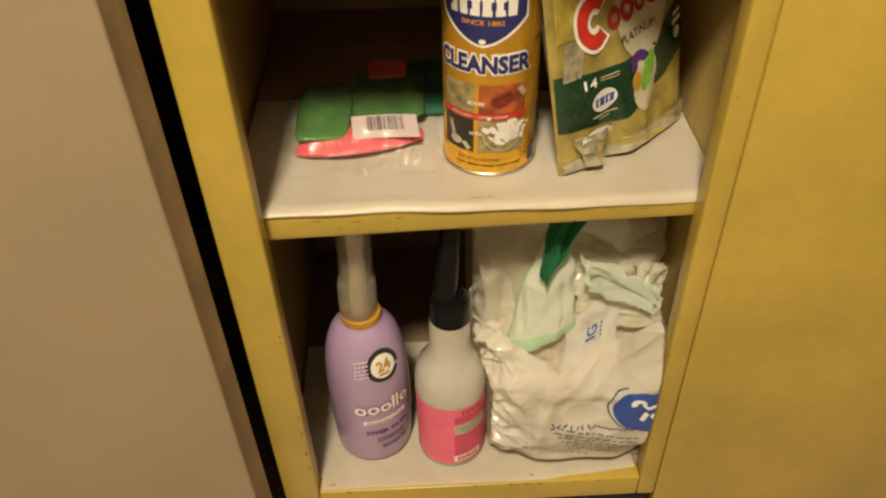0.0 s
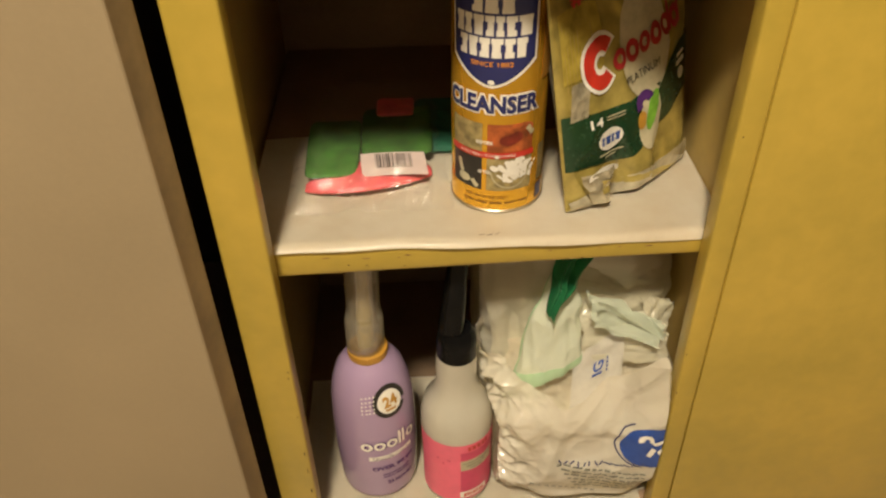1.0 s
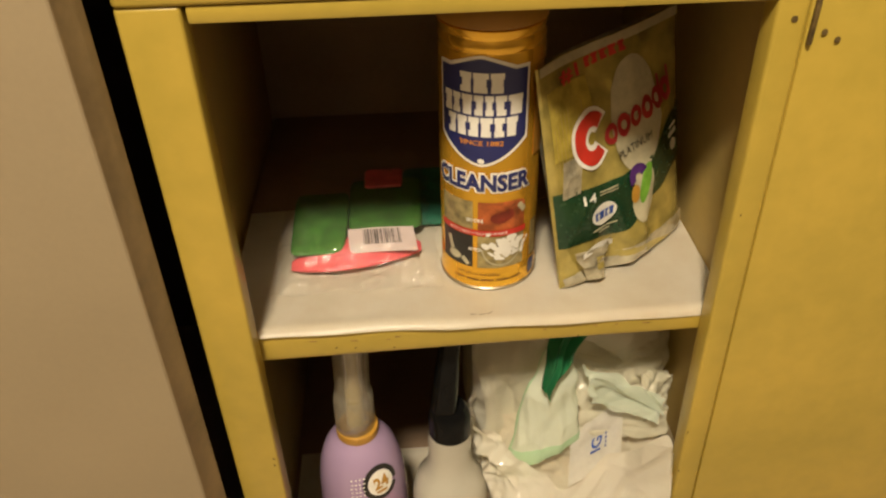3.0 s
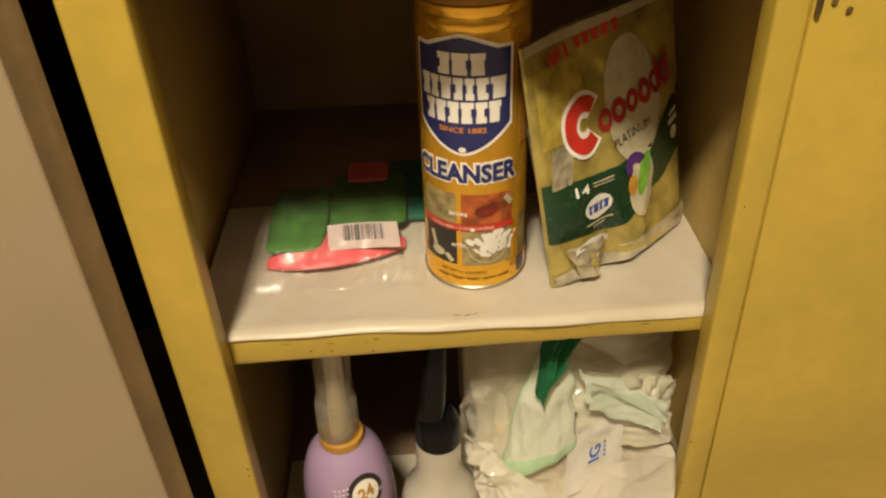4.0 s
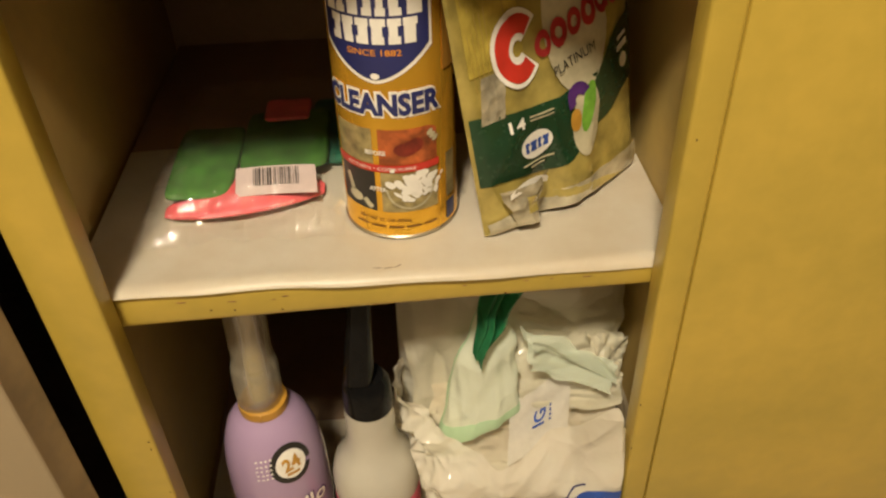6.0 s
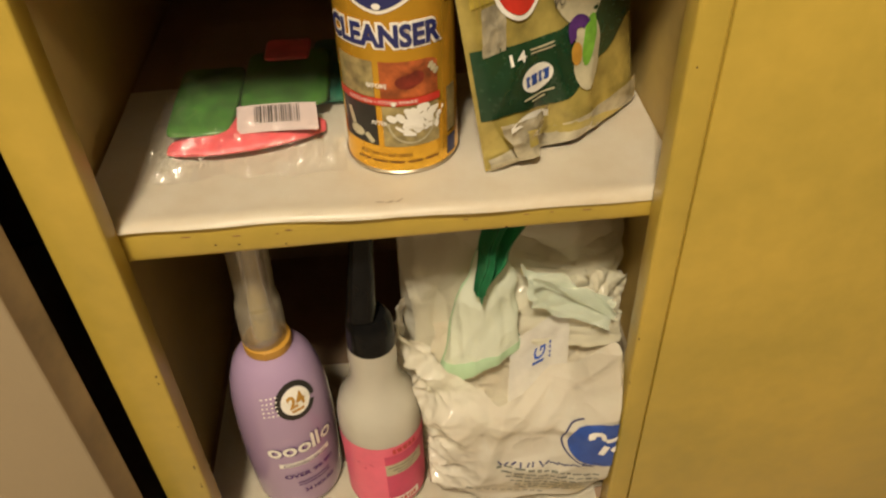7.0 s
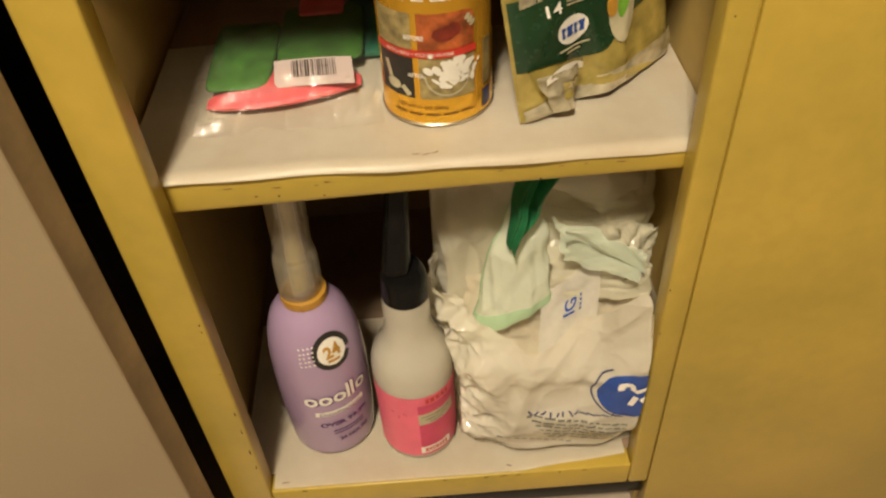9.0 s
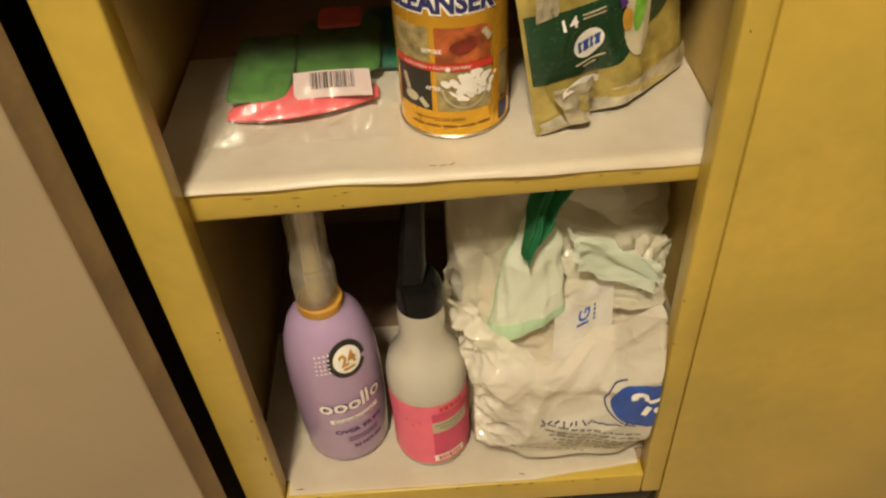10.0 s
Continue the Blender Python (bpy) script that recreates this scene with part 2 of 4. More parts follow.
def bar(fn, cu, cv, w, h, off=0.0004, turn=0.0, nu=6):
    def at(i, j):
        x, y = (i - 0.5) * w, (j - 0.5) * h
        return fn(cu + x * math.cos(turn) - y * math.sin(turn), cv + x * math.sin(turn) + y * math.cos(turn), off)
    return grid(at, nu, 2)


def joined(bms):
    out = bmesh.new()
    for b in bms:
        me = bpy.data.meshes.new("tmp")
        b.to_mesh(me)
        b.free()
        out.from_mesh(me)
        bpy.data.meshes.remove(me)
    return out


def lettering(body, fn, cu, cv, width, height, off=0.0006, turn=0.0, shear=0.0, fat=0.0):
    """Words laid on a surface: fitted to width and height about (cu, cv)."""
    cd = bpy.data.curves.new("words", "FONT")
    cd.body, cd.size, cd.align_x, cd.resolution_u, cd.offset = body, 1.0, "LEFT", 3, fat
    ob = bpy.data.objects.new("words", cd)
    scene.collection.objects.link(ob)
    dg = bpy.context.evaluated_depsgraph_get()
    me = bpy.data.meshes.new_from_object(ob.evaluated_get(dg))
    bpy.data.objects.remove(ob)
    bm = bmesh.new()
    bm.from_mesh(me)
    bpy.data.meshes.remove(me)
    xs, ys = [v.co.x for v in bm.verts], [v.co.y for v in bm.verts]
    x0, x1, y0, y1 = min(xs), max(xs), min(ys), max(ys)
    for v in bm.verts:
        x, y = ((v.co.x - x0) / (x1 - x0) - 0.5) * width, ((v.co.y - y0) / (y1 - y0) - 0.5) * height
        x += shear * y
        v.co = fn(cu + x * math.cos(turn) - y * math.sin(turn), cv + x * math.sin(turn) + y * math.cos(turn), off)
    return bm


def letter_blocks(fn, cu, cv, width, height, n, off=0.0006, turn=0.0, gap=0.18, seed=1):
    """A row of plain blocks where a brand's letters stand."""
    rnd = random.Random(seed)
    sizes = [rnd.uniform(0.7, 1.3) for _ in range(n)]
    unit, x, out = width / sum(sizes), -width / 2, []
    for k in sizes:
        w = k * unit
        c = x + w / 2
        wide, waist = w - gap * width / n, rnd.uniform(0.62, 0.82)
        for part_w, part_h, rise in ((wide, 0.30, 0.35), (wide * waist, 0.42, 0.0), (wide * rnd.uniform(0.8, 1.0), 0.30, -0.35)):
            side = rnd.choice((-0.25, 0.0, 0.25)) * (wide - part_w)
            x1, y1 = c + side, rise * height
            out.append(bar(fn, cu + x1 * math.cos(turn) - y1 * math.sin(turn), cv + x1 * math.sin(turn) + y1 * math.cos(turn), part_w, part_h * height, off, turn, 3))
        x += w
    return joined(out)


def round_wall(cx, cy, z0, radius, facing):
    """Maps metres round a bottle or can, and metres up it, to a place. radius: a number or radius(height)."""
    def fn(u, v, off=0.0):
        r = radius(v) if callable(radius) else radius
        a = radians(facing) + u / (radius(0.08) if callable(radius) else radius)
        return Vector((cx + (r + off) * math.sin(a), cy - (r + off) * math.cos(a), z0 + v))
    return fn


def interp(x, table):
    for (a, p), (b, q) in zip(table, table[1:]):
        if x <= b:
            k = max(0.0, (x - a) / (b - a))
            k = k * k * (3 - 2 * k)
            return p + (q - p) * k
    return table[-1][1]


def crumple(p, size, seed=0.0):
    """Sharp folds of crushed film, about -1 to 1."""
    q = Vector(p) / size + Vector((seed, seed * 1.7, -seed))
    q = q + 0.35 * noise.noise_vector(q * 0.8)
    d, _ = noise.voronoi(q)
    d2, _ = noise.voronoi(q * 2.3 + Vector((5, 1, 3)))
    return (d[0] - 0.45) * 1.3 + 0.45 * (d2[0] - 0.45) + 0.5 * noise.noise(q * 0.6)


def creases(p, size, seed=0.0, stretch=(1, 1, 1)):
    """Hollow facets that meet in sharp ridges, as in crushed film; about -1 to 1."""
    q = Vector((p[0] * stretch[0], p[1] * stretch[1], p[2] * stretch[2])) / size + Vector((seed, 1.7 * seed, -seed))
    q = q + 0.45 * noise.noise_vector(q * 0.9)
    d, _ = noise.voronoi(q)
    return 2.2 * min(d[0], 0.9) ** 2 - 0.55


def ridges(p, size, seed=0.0, stretch=(1, 1, 1)):
    """Sharp raised fold lines between smooth hollows; about -0.7 to 1."""
    q = Vector((p[0] * stretch[0], p[1] * stretch[1], p[2] * stretch[2])) / size + Vector((seed, -seed, 1.3 * seed))
    q = q + 0.5 * noise.noise_vector(q * 0.7)
    return max(-0.7, 1 - 3.4 * abs(noise.noise(q)))


# ---- room ----
structure("floor", box(-1.6, 1.8, -2.4, 0.66, -0.05, 0.0, 0), FLOOR, "beige vinyl kitchen floor under the cabinet", "floor")
structure("ceiling", box(-1.6, 1.8, -2.4, 0.66, 2.95, 3.0, 0), ROOMDARK, "unseen ceiling added to close the room, kept dark", "ceiling")
structure("wall_back", box(-1.6, 1.8, 0.6, 0.66, 0.0, 2.95, 0), ROOMDARK, "unseen wall added behind the cabinet, kept dark", "wall")
structure("wall_south", box(-1.6, 1.8, -2.46, -2.4, 0.0, 2.95, 0), ROOMDARK, "unseen wall added opposite the cabinet, kept dark", "wall")
# Four unseen walls added to keep light out of the gap by the door.
structure("blocker_wall_over_door", box(-1.6, -0.0445, -0.037, -0.0155, 2.06, 2.95, 0), ROOMDARK, "unseen wall added above the door to block light", "wall")
structure("blocker_wall_beside_door", box(-1.6, -0.83, -0.037, -0.0155, 0.0, 2.06, 0), ROOMDARK, "unseen wall added beside the door to block light", "wall")
structure("blocker_wall_over_cabinet", box(-0.0435, 1.8, 0.021, 0.05, 0.801, 2.95, 0), ROOMDARK, "unseen wall added above the cabinet to block light", "wall")
structure("blocker_wall_beside_cabinet", box(0.383, 1.8, 0.021, 0.05, 0.0, 0.80, 0), ROOMDARK, "unseen wall added beside the cabinet to block light", "wall")
structure("wall_west", box(-1.66, -1.6, -2.4, 0.66, 0.0, 2.95, 0), ROOMDARK, "unseen side wall added to close the room, kept dark", "wall")
structure("wall_east", box(1.8, 1.86, -2.4, 0.66, 0.0, 2.95, 0), ROOMDARK, "unseen side wall added to close the room, kept dark", "wall")
leaf = box(-0.82, -0.0535, -0.037, -0.0155, 0.008, 2.05, 0.0018, 3)
for v in leaf.verts:
    if v.co.x > -0.06:
        v.co.x += 0.38 * (v.co.y + 0.0370) - 0.0015
door_1 = structure("door_1", leaf, TAN, "tan painted door leaf standing beside the yellow cabinet", "door", True)
# Edge strip in a darker brown than the tan face.
edge = box(-0.0538, -0.0528, -0.0362, -0.0160, 0.009, 2.049, 0.0004, 1)
for v in edge.verts:
    v.co.x += 0.38 * (v.co.y + 0.0370) - 0.0015 + (0.0006 * noise.noise(Vector((0, 3, v.co.z * 9))))
part("edge", edge, DOOREDGE, door_1, "darker brown closing edge of the door")

# ---- cabinet ----
W, ZB, ZS, ZT = 0.338, 0.112, 0.478, 0.727
cabinet = thing("cabinet", (0.16, 0.0, 0.0), "old yellow painted wooden cabinet standing open with one shelf", "cabinet")
part("side_panel", box(-0.042, -0.036, 0.0205, 0.406, 0.0, 0.80, 0.0005), INSIDE, cabinet)
part("side_panel", box(0.3645, 0.381, 0.0205, 0.406, 0.0, 0.80, 0.0005), INSIDE, cabinet)
part("back_panel", box(-0.036, 0.3645, 0.400, 0.406, 0.0, 0.7795, 0.0005), BACKBOARD, cabinet, "brown hardboard back")
# Unseen top, added to close the cabinet against light from above.
part("top_panel", box(-0.036, 0.371, 0.0205, 0.406, 0.78, 0.80, 0.0005), INSIDE, cabinet)
part("bottom_panel", box(-0.036, 0.371, 0.0205, 0.3995, 0.094, ZB - 0.002, 0.0005), SHADEBOARD, cabinet, "cabinet floor board darkened in place of shade")
# Black sheet in place of the shadow gap under the rail.
part("toe_shadow_strip", box(0.0004, W + 0.026, 0.006, 0.014, 0.050, 0.0785, 0.0005), BLACK, cabinet, "black strip standing in for the shadow below the bottom rail")
part("toe_board", box(-0.036, 0.371, 0.075, 0.09, 0.0, 0.0935, 0.0005), BLACK, cabinet, "dark recessed toe board")


def stile(x0, x1, z0, z1, y0=0.0):
    return box(x0, x1, y0, 0.020, z0, z1, 0.0022, 3)


def spread(bm):
    """The old frame is out of square: it widens towards the floor."""
    for v in bm.verts:
        v.co.x += 0.0165 * (0.60 - v.co.z) - 0.0006
    return bm


left_stile = part("stile", stile(-0.0385, -0.0022, 0.0, 0.7373), YELLOW, cabinet)
right_stile = part("stile", spread(box(W, 0.3573, 0.0, 0.020, 0.079, 0.7373, 0.0026, 3)), YELLOW, cabinet)
part("rail", box(0.0004, W - 0.0004, 0.0005, 0.020, ZT, 0.7373, 0.0015, 2), YELLOW, cabinet)
part("top_rail", box(-0.0385, 0.3573, -0.0015, 0.020, 0.7375, 0.80, 0.003, 3), YELLOW, cabinet)
bottom_rail = part("rail", box(-0.0018, W + 0.0074, 0.0005, 0.020, 0.079, ZB, 0.002, 3), YELLOW, cabinet)
shelf = part("shelf", box(-0.0320, 0.3640, 0.0300, 0.3995, 0.459, ZS - 0.001, 0.001), SHADEBOARD, cabinet, "brown shelf board darkened in place of shade")


def lip(u, v):
    x = -0.0340 + (W + 0.0605) * u
    a = 2 * math.pi * v
    thick = 0.0140 - 0.0044 * u
    c, s = math.cos(a), math.sin(a)
    return Vector((x, 0.0275 + 0.0065 * math.copysign(abs(c) ** 0.4, c), ZS - 0.0015 - thick + 0.0012 * math.sin(2.6 * u) + thick * math.copysign(abs(s) ** 0.4, s)))


part("shelf_edge", grid(lip, 24, 20), YELLOW, shelf, "yellow painted front lip")

door = part("door", spread(box(0.3575, 0.80, -0.0005, 0.017, 0.003, 0.80, 0.0009, 2)), YELLOW, cabinet, "yellow painted door folded fully open")
hinge = part("hinge", lathe([(0.0012, 0.0), (0.0017, 0.001), (0.0017, 0.05), (0.0013, 0.051)], (0.3576, -0.0024, 0.701), 12), STEELGREY, door, "painted-over steel hinge barrel")
for hx, hz in ((0.3660, 0.708), (0.3750, 0.703)):
    part("screw", lathe([(0.0013, 0.0), (0.0019, 0.0006), (0.0019, 0.0010)], (0, 0, 0), 12), STEELGREY, door).matrix_basis = pose(hx, -0.0009, hz, 90, 0, 0)
part("screw", lathe([(0.0012, 0.0), (0.0020, 0.0006), (0.0020, 0.0010)], (0, 0, 0), 12), STEELGREY, cabinet).matrix_basis = pose(0.3465, 0.0004, 0.716, 90, 0, 0)
part("screw", lathe([(0.0017, 0.0), (0.0032, 0.0012), (0.0028, 0.0030), (0.0012, 0.0038)], (0, 0, 0), 16), TIN, cabinet, "bright round screw head").matrix_basis = pose(0.0095, -0.0010, 0.748, 90, 0, 0)


def chip(place, size, normal_y=True, seed=0):
    rnd = random.Random(seed)
    bm = bmesh.new()
    n = 9
    vs = []
    for i in range(n):
        a = 2 * math.pi * i / n
        r = rnd.uniform(0.45, 1.0)
        x, z = size[0] * r * math.cos(a), size[1] * r * math.sin(a)
        vs.append(bm.verts.new((place[0] + x, place[1], place[2] + z) if normal_y else (place[0], place[1] + x, place[2] + z)))
    bm.faces.new(vs)
    ext = bmesh.ops.extrude_face_region(bm, geom=bm.faces[:])
    for g in ext["geom"]:
        if isinstance(g, bmesh.types.BMVert):
            g.co += Vector((0, 0.0008, 0)) if normal_y else Vector((-0.0008, 0, 0))
    return bm


rnd = random.Random(4)
for z, w, h in ((0.360, 0.0012, 0.0012), (0.352, 0.0006, 0.002), (0.245, 0.0008, 0.003), (0.218, 0.0007, 0.005), (0.185, 0.0010, 0.006), (0.160, 0.0008, 0.004), (0.30, 0.0006, 0.0009)):
    part("paint_chip", chip((-0.0052 + rnd.uniform(-0.001, 0.0003), -0.0003, z), (w, h), True, int(z * 1000)), CHIP, left_stile, "dark chip in the paint", False)
for x, z, w, h in ((0.03, 0.110, 0.004, 0.001), (0.205, 0.1095, 0.003, 0.0010), (0.222, 0.110, 0.005, 0.0012), (0.236, 0.1095, 0.003, 0.0008), (0.276, 0.109, 0.0012, 0.0016), (0.165, 0.110, 0.003, 0.0006), (0.30, 0.1095, 0.003, 0.0007)):
    part("paint_chip", chip((x, 0.0002, z), (w, h), True, int(x * 1000)), CHIP, bottom_rail, "dark chip in the paint", False)
for z in (0.58, 0.36, 0.31):
    part("paint_chip", chip((W + 0.0048, -0.0003, z), (0.0007, 0.0012), True, int(z * 999)), CHIP, right_stile, "dark chip in the paint", False)
for x in (0.07, 0.10, 0.055, 0.245):
    part("paint_chip", chip((x, 0.0207, 0.459 + 0.002 * math.sin(40 * x)), (0.0011, 0.0007), True, int(x * 999)), CHIP, shelf, "dark chip in the paint", False)


for i in range(8):
    x = rnd.uniform(0.01, 0.32)
    part("paint_chip", chip((x, 0.0207, 0.4680 + rnd.uniform(-0.002, 0.001)), (rnd.uniform(0.0015, 0.005), rnd.uniform(0.0003, 0.0007)), True, 300 + i), BROWN, shelf, "brown grime line on the shelf edge", False)


# ---- shelf liners ----
def liner(z, front, curl, deep=0.46):
    """A paper sheet whose front edge rolls down a little over the board."""
    def at(u, v):
        x = -0.0305 + 0.3935 * u
        y0 = front(x)
        s = v * deep
        n = 0.0007 * noise.noise(Vector((x * 14, s * 12, z * 9)))
        if s < 0.010:
            a = (1 - s / 0.010) * 1.35
            y, dz = y0 + 0.008 - 0.008 * math.sin(a), -curl * (0.75 + 2.2 * max(0.0, x)) * (1 - math.cos(a))
        else:
            y, dz = y0 + 0.008 + (s - 0.010), 0.0
        lift = 0.0010 * max(0, math.sin(9 * x + 0.6)) * math.exp(-s / 0.03) + 0.16 * curl * (1.3 + math.sin(21 * x)) * math.exp(-((s - 0.011) / 0.006) ** 2) * (1 if curl < 0.002 else 0.6)
        return Vector((x if y0 > 0.015 or s > 0.02 else min(max(x, 0.001), W + 0.004), y, z + 0.0011 + dz + n + lift))

    def dense(u, v):
        return at(u, v ** 2.6)
    bm = grid(dense, 70, 46)
    bmesh.ops.solidify(bm, geom=bm.faces[:], thickness=0.0006)
    return bm


liner_high = thing("shelf_liner", (0.16, 0.2, ZS), "creased white paper liner lying on the middle shelf", "shelf liner", "shelf liners")
# Sheet ends at the shadow edge, so the darkened board behind reads as shade.
part("sheet", liner(ZS, lambda x: 0.0175 + 0.004 * x + 0.0009 * math.sin(23 * x) + 0.0006 * math.sin(71 * x + 1), 0.0052, 0.178), PAPER, liner_high)
liner_low = thing("shelf_liner", (0.16, 0.2, ZB), "stained white paper liner lying on the cabinet floor", "shelf liner", "shelf liners")
# Cut short too: the darkened floor board stands in for shaded paper.
part("sheet", liner(ZB - 0.0005, lambda x: 0.003 + 0.009 * max(0, x - 0.24) / 0.1, 0.001, 0.21), PAPER, liner_low)
for i, (x, y) in enumerate(((0.163, 0.0285), (0.170, 0.0280), (0.176, 0.0290))):
    part("stain", oval(lambda u, v, o: Vector((u, v, ZS + 0.0027 + o * 0)), x, y, 0.0028, 0.00035, turn=0.3 * i), BROWN, liner_high, "thin brown scuff on the paper", False)


for i, (x, w) in enumerate(((0.012, 0.004), (0.228, 0.003))):
    part("stain", oval(lambda u, v, o: Vector((u, v, ZB + 0.0014)), x, 0.0088 + 0.009 * max(0, x - 0.24) / 0.1 + 0.001 * math.sin(9 * i), w, 0.0005, turn=0.25 * math.sin(5 * i)), BROWN, liner_low, "brown stain on the paper edge", False)


# ---- cleanser can ----
def cleanser_can():
    cx, cy, r = 0.1815, 0.0965, 0.0385
    z0 = ZS + 0.0022
    can = thing("cleanser_can", (cx, cy, z0), "gold tin of scouring cleanser with a navy shield label", "can")
    body = part("body", lathe([(r - 0.003, 0), (r - 0.0006, 0.0004), (r + 0.0004, 0.002), (r + 0.0004, 0.0035), (r, 0.005), (r, 0.196), (r - 0.0008, 0.198), (r, 0.200), (r, 0.204), (r - 0.0014, 0.207), (r, 0.210), (r, 0.2135), (r - 0.003, 0.215)], (cx, cy, z0), 64), GOLD, can)
    part("rim", lathe([(r - 0.0012, 0), (r + 0.0009, 0.0006), (r + 0.0012, 0.0022), (r + 0.0003, 0.0032), (r - 0.001, 0.0033)], (cx, cy, z0 - 0.0004), 64), TIN, body, "bright tin bottom rim")
    part("cap", lathe([(r - 0.001, 0), (r + 0.0008, 0.001), (r + 0.0008, 0.007), (r - 0.002, 0.012), (r - 0.012, 0.0145), (0.004, 0.015)], (cx, cy, z0 + 0.2145), 48), CAPGOLD, can, "dark gold plastic shaker lid")
    fn = round_wall(cx, cy, z0, r, -16)

    def lo(u):
        return 0.1160 + 0.0205 * min(1, abs(u) / 0.033) ** 1.6

    def hi(u):
        k = min(1, abs(u) / 0.033)
        return 0.1955 - 0.0125 * k ** 1.3 + 0.0045 * max(0.0, k - 0.7) / 0.3
    part("shield_border", between(fn, -0.0350, 0.0350, lambda u: lo(u * 0.945) - 0.0024, lambda u: hi(u * 0.945) + 0.0024, 40, 6, 0.0004), WHITEINK, can, "cream border of the shield")
    shield = part("shield", between(fn, -0.033, 0.033, lo, hi, 40, 6, 0.0007), NAVY, can, "navy shield on the label")
    part("logo_block", letter_blocks(fn, 0.000, 0.1785, 0.032, 0.0145, 3, 0.0010, gap=0.10, seed=3), WHITEINK, shield)
    part("logo_block", letter_blocks(fn, 0.000, 0.1620, 0.060, 0.0150, 7, 0.0010, gap=0.12, seed=4), WHITEINK, shield)
    part("logo_block", letter_blocks(fn, 0.000, 0.1455, 0.053, 0.0150, 6, 0.0010, gap=0.12, seed=5), WHITEINK, shield)
    part("lettering", lettering("SINCE 1882", fn, 0.0, 0.1330, 0.032, 0.0038, 0.0011, fat=0.01), ORANGE, shield)
    part("lettering_outline", lettering("CLEANSER", fn, 0.0, 0.1000, 0.0815, 0.0180, 0.0004, fat=0.115), WHITEINK, can)
    part("lettering", lettering("CLEANSER", fn, 0.0, 0.1000, 0.0780, 0.0148, 0.0008, fat=0.042), NAVY, can)
    part("photo", between(fn, -0.036, -0.006, 0.058, 0.083, 10, 3, 0.0004), STEEL, can, "grey photo of a dull pan")
    part("photo", between(fn, -0.002, 0.036, 0.058, lambda u: 0.083 - 0.003 * max(0, (u - 0.028) / 0.008) ** 2, 12, 3, 0.0004), RUST, can, "rust red photo of a stained pan")
    part("photo", between(fn, -0.036, -0.006, 0.022, 0.052, 10, 3, 0.0004), DARKINK, can, "dark photo of a clean faucet")
    part("photo", between(fn, -0.002, 0.036, 0.022, 0.052, 12, 3, 0.0004), STEEL, can, "photo of a shining pan")
    rn = random.Random(2)
    part("foam_print", joined([oval(fn, 0.020 + 0.0065 * rn.gauss(0, 1), 0.042 + 0.0045 * rn.gauss(0, 1) + 0.0, rn.uniform(0.0012, 0.0042), rn.uniform(0.0010, 0.0026), 0.0007 + 0.00001 * i, 9, rn.uniform(0, 3), 2) for i in range(80)]), WHITEINK, can, "white foam on the photo")
    part("pan_print", arc(fn, 0.017, 0.040, 0.0145, 0.0158, 180, 360, 0.0009), PALE, can)
    part("faucet_print", joined([bar(fn, -0.026, 0.040, 0.004, 0.012, 0.0007, 0.3), oval(fn, -0.022, 0.030, 0.006, 0.004, 0.0007), bar(fn, -0.012, 0.027, 0.004, 0.008, 0.0007, 0.7)]), PALE, can)
    part("banner", bar(fn, 0.0, 0.0555, 0.074, 0.0052, 0.0010, 0.0, 20), REDINK, can, "red banner")
    part("lettering", lettering("KITCHEN \u2022 COOKWARE", fn, -0.002, 0.0555, 0.046, 0.0024, 0.0013), WHITEINK, can)
    part("lettering", lettering("BEFORE", fn, -0.004, 0.0670, 0.013, 0.0032, 0.0013, fat=0.02), WHITEINK, can)
    part("lettering", lettering("AFTER", fn, -0.004, 0.0400, 0.011, 0.0032, 0.0013, fat=0.02), WHITEINK, can)
    part("lettering", lettering("NET WT 21 OZ (595g)", fn, -0.002, 0.0150, 0.036, 0.0030, 0.0006, fat=0.02), BROWNINK, can)
    part("fine_print", joined([bar(fn, -0.018 + 0.012 * i, 0.0100, 0.010, 0.0014, 0.0006) for i in range(5)]), BROWNINK, can)
    part("shield_dot", oval(fn, 0.0, 0.1185, 0.0026, 0.0020, 0.0011), WHITEINK, shield)
    part("stain_print", joined([oval(fn, 0.015 + 0.003 * i, 0.069 + 0.0012 * (i % 3), 0.0075 - 0.0010 * i, 0.0048, 0.0007 + 0.00003 * i, 20, 0.3 * i) for i in range(3)]), STAININK, can, "dark red stain on the photo")
    part("glare_print", joined([oval(fn, 0.031 + 0.0018 * i, 0.078 - 0.0025 * i, 0.0026, 0.0016, 0.0007 + 0.00003 * i, 14, 0.8) for i in range(3)]), PALE, can)
    part("side_print", bar(fn, 0.049, 0.040, 0.010, 0.034, 0.0005), STEEL, can)
    part("side_print", bar(fn, 0.049, 0.012, 0.010, 0.014, 0.0005), NAVY, can)
    part("colour_band", bar(fn, 0.049, 0.150, 0.012, 0.070, 0.0005), CAPGOLD, can)


cleanser_can()


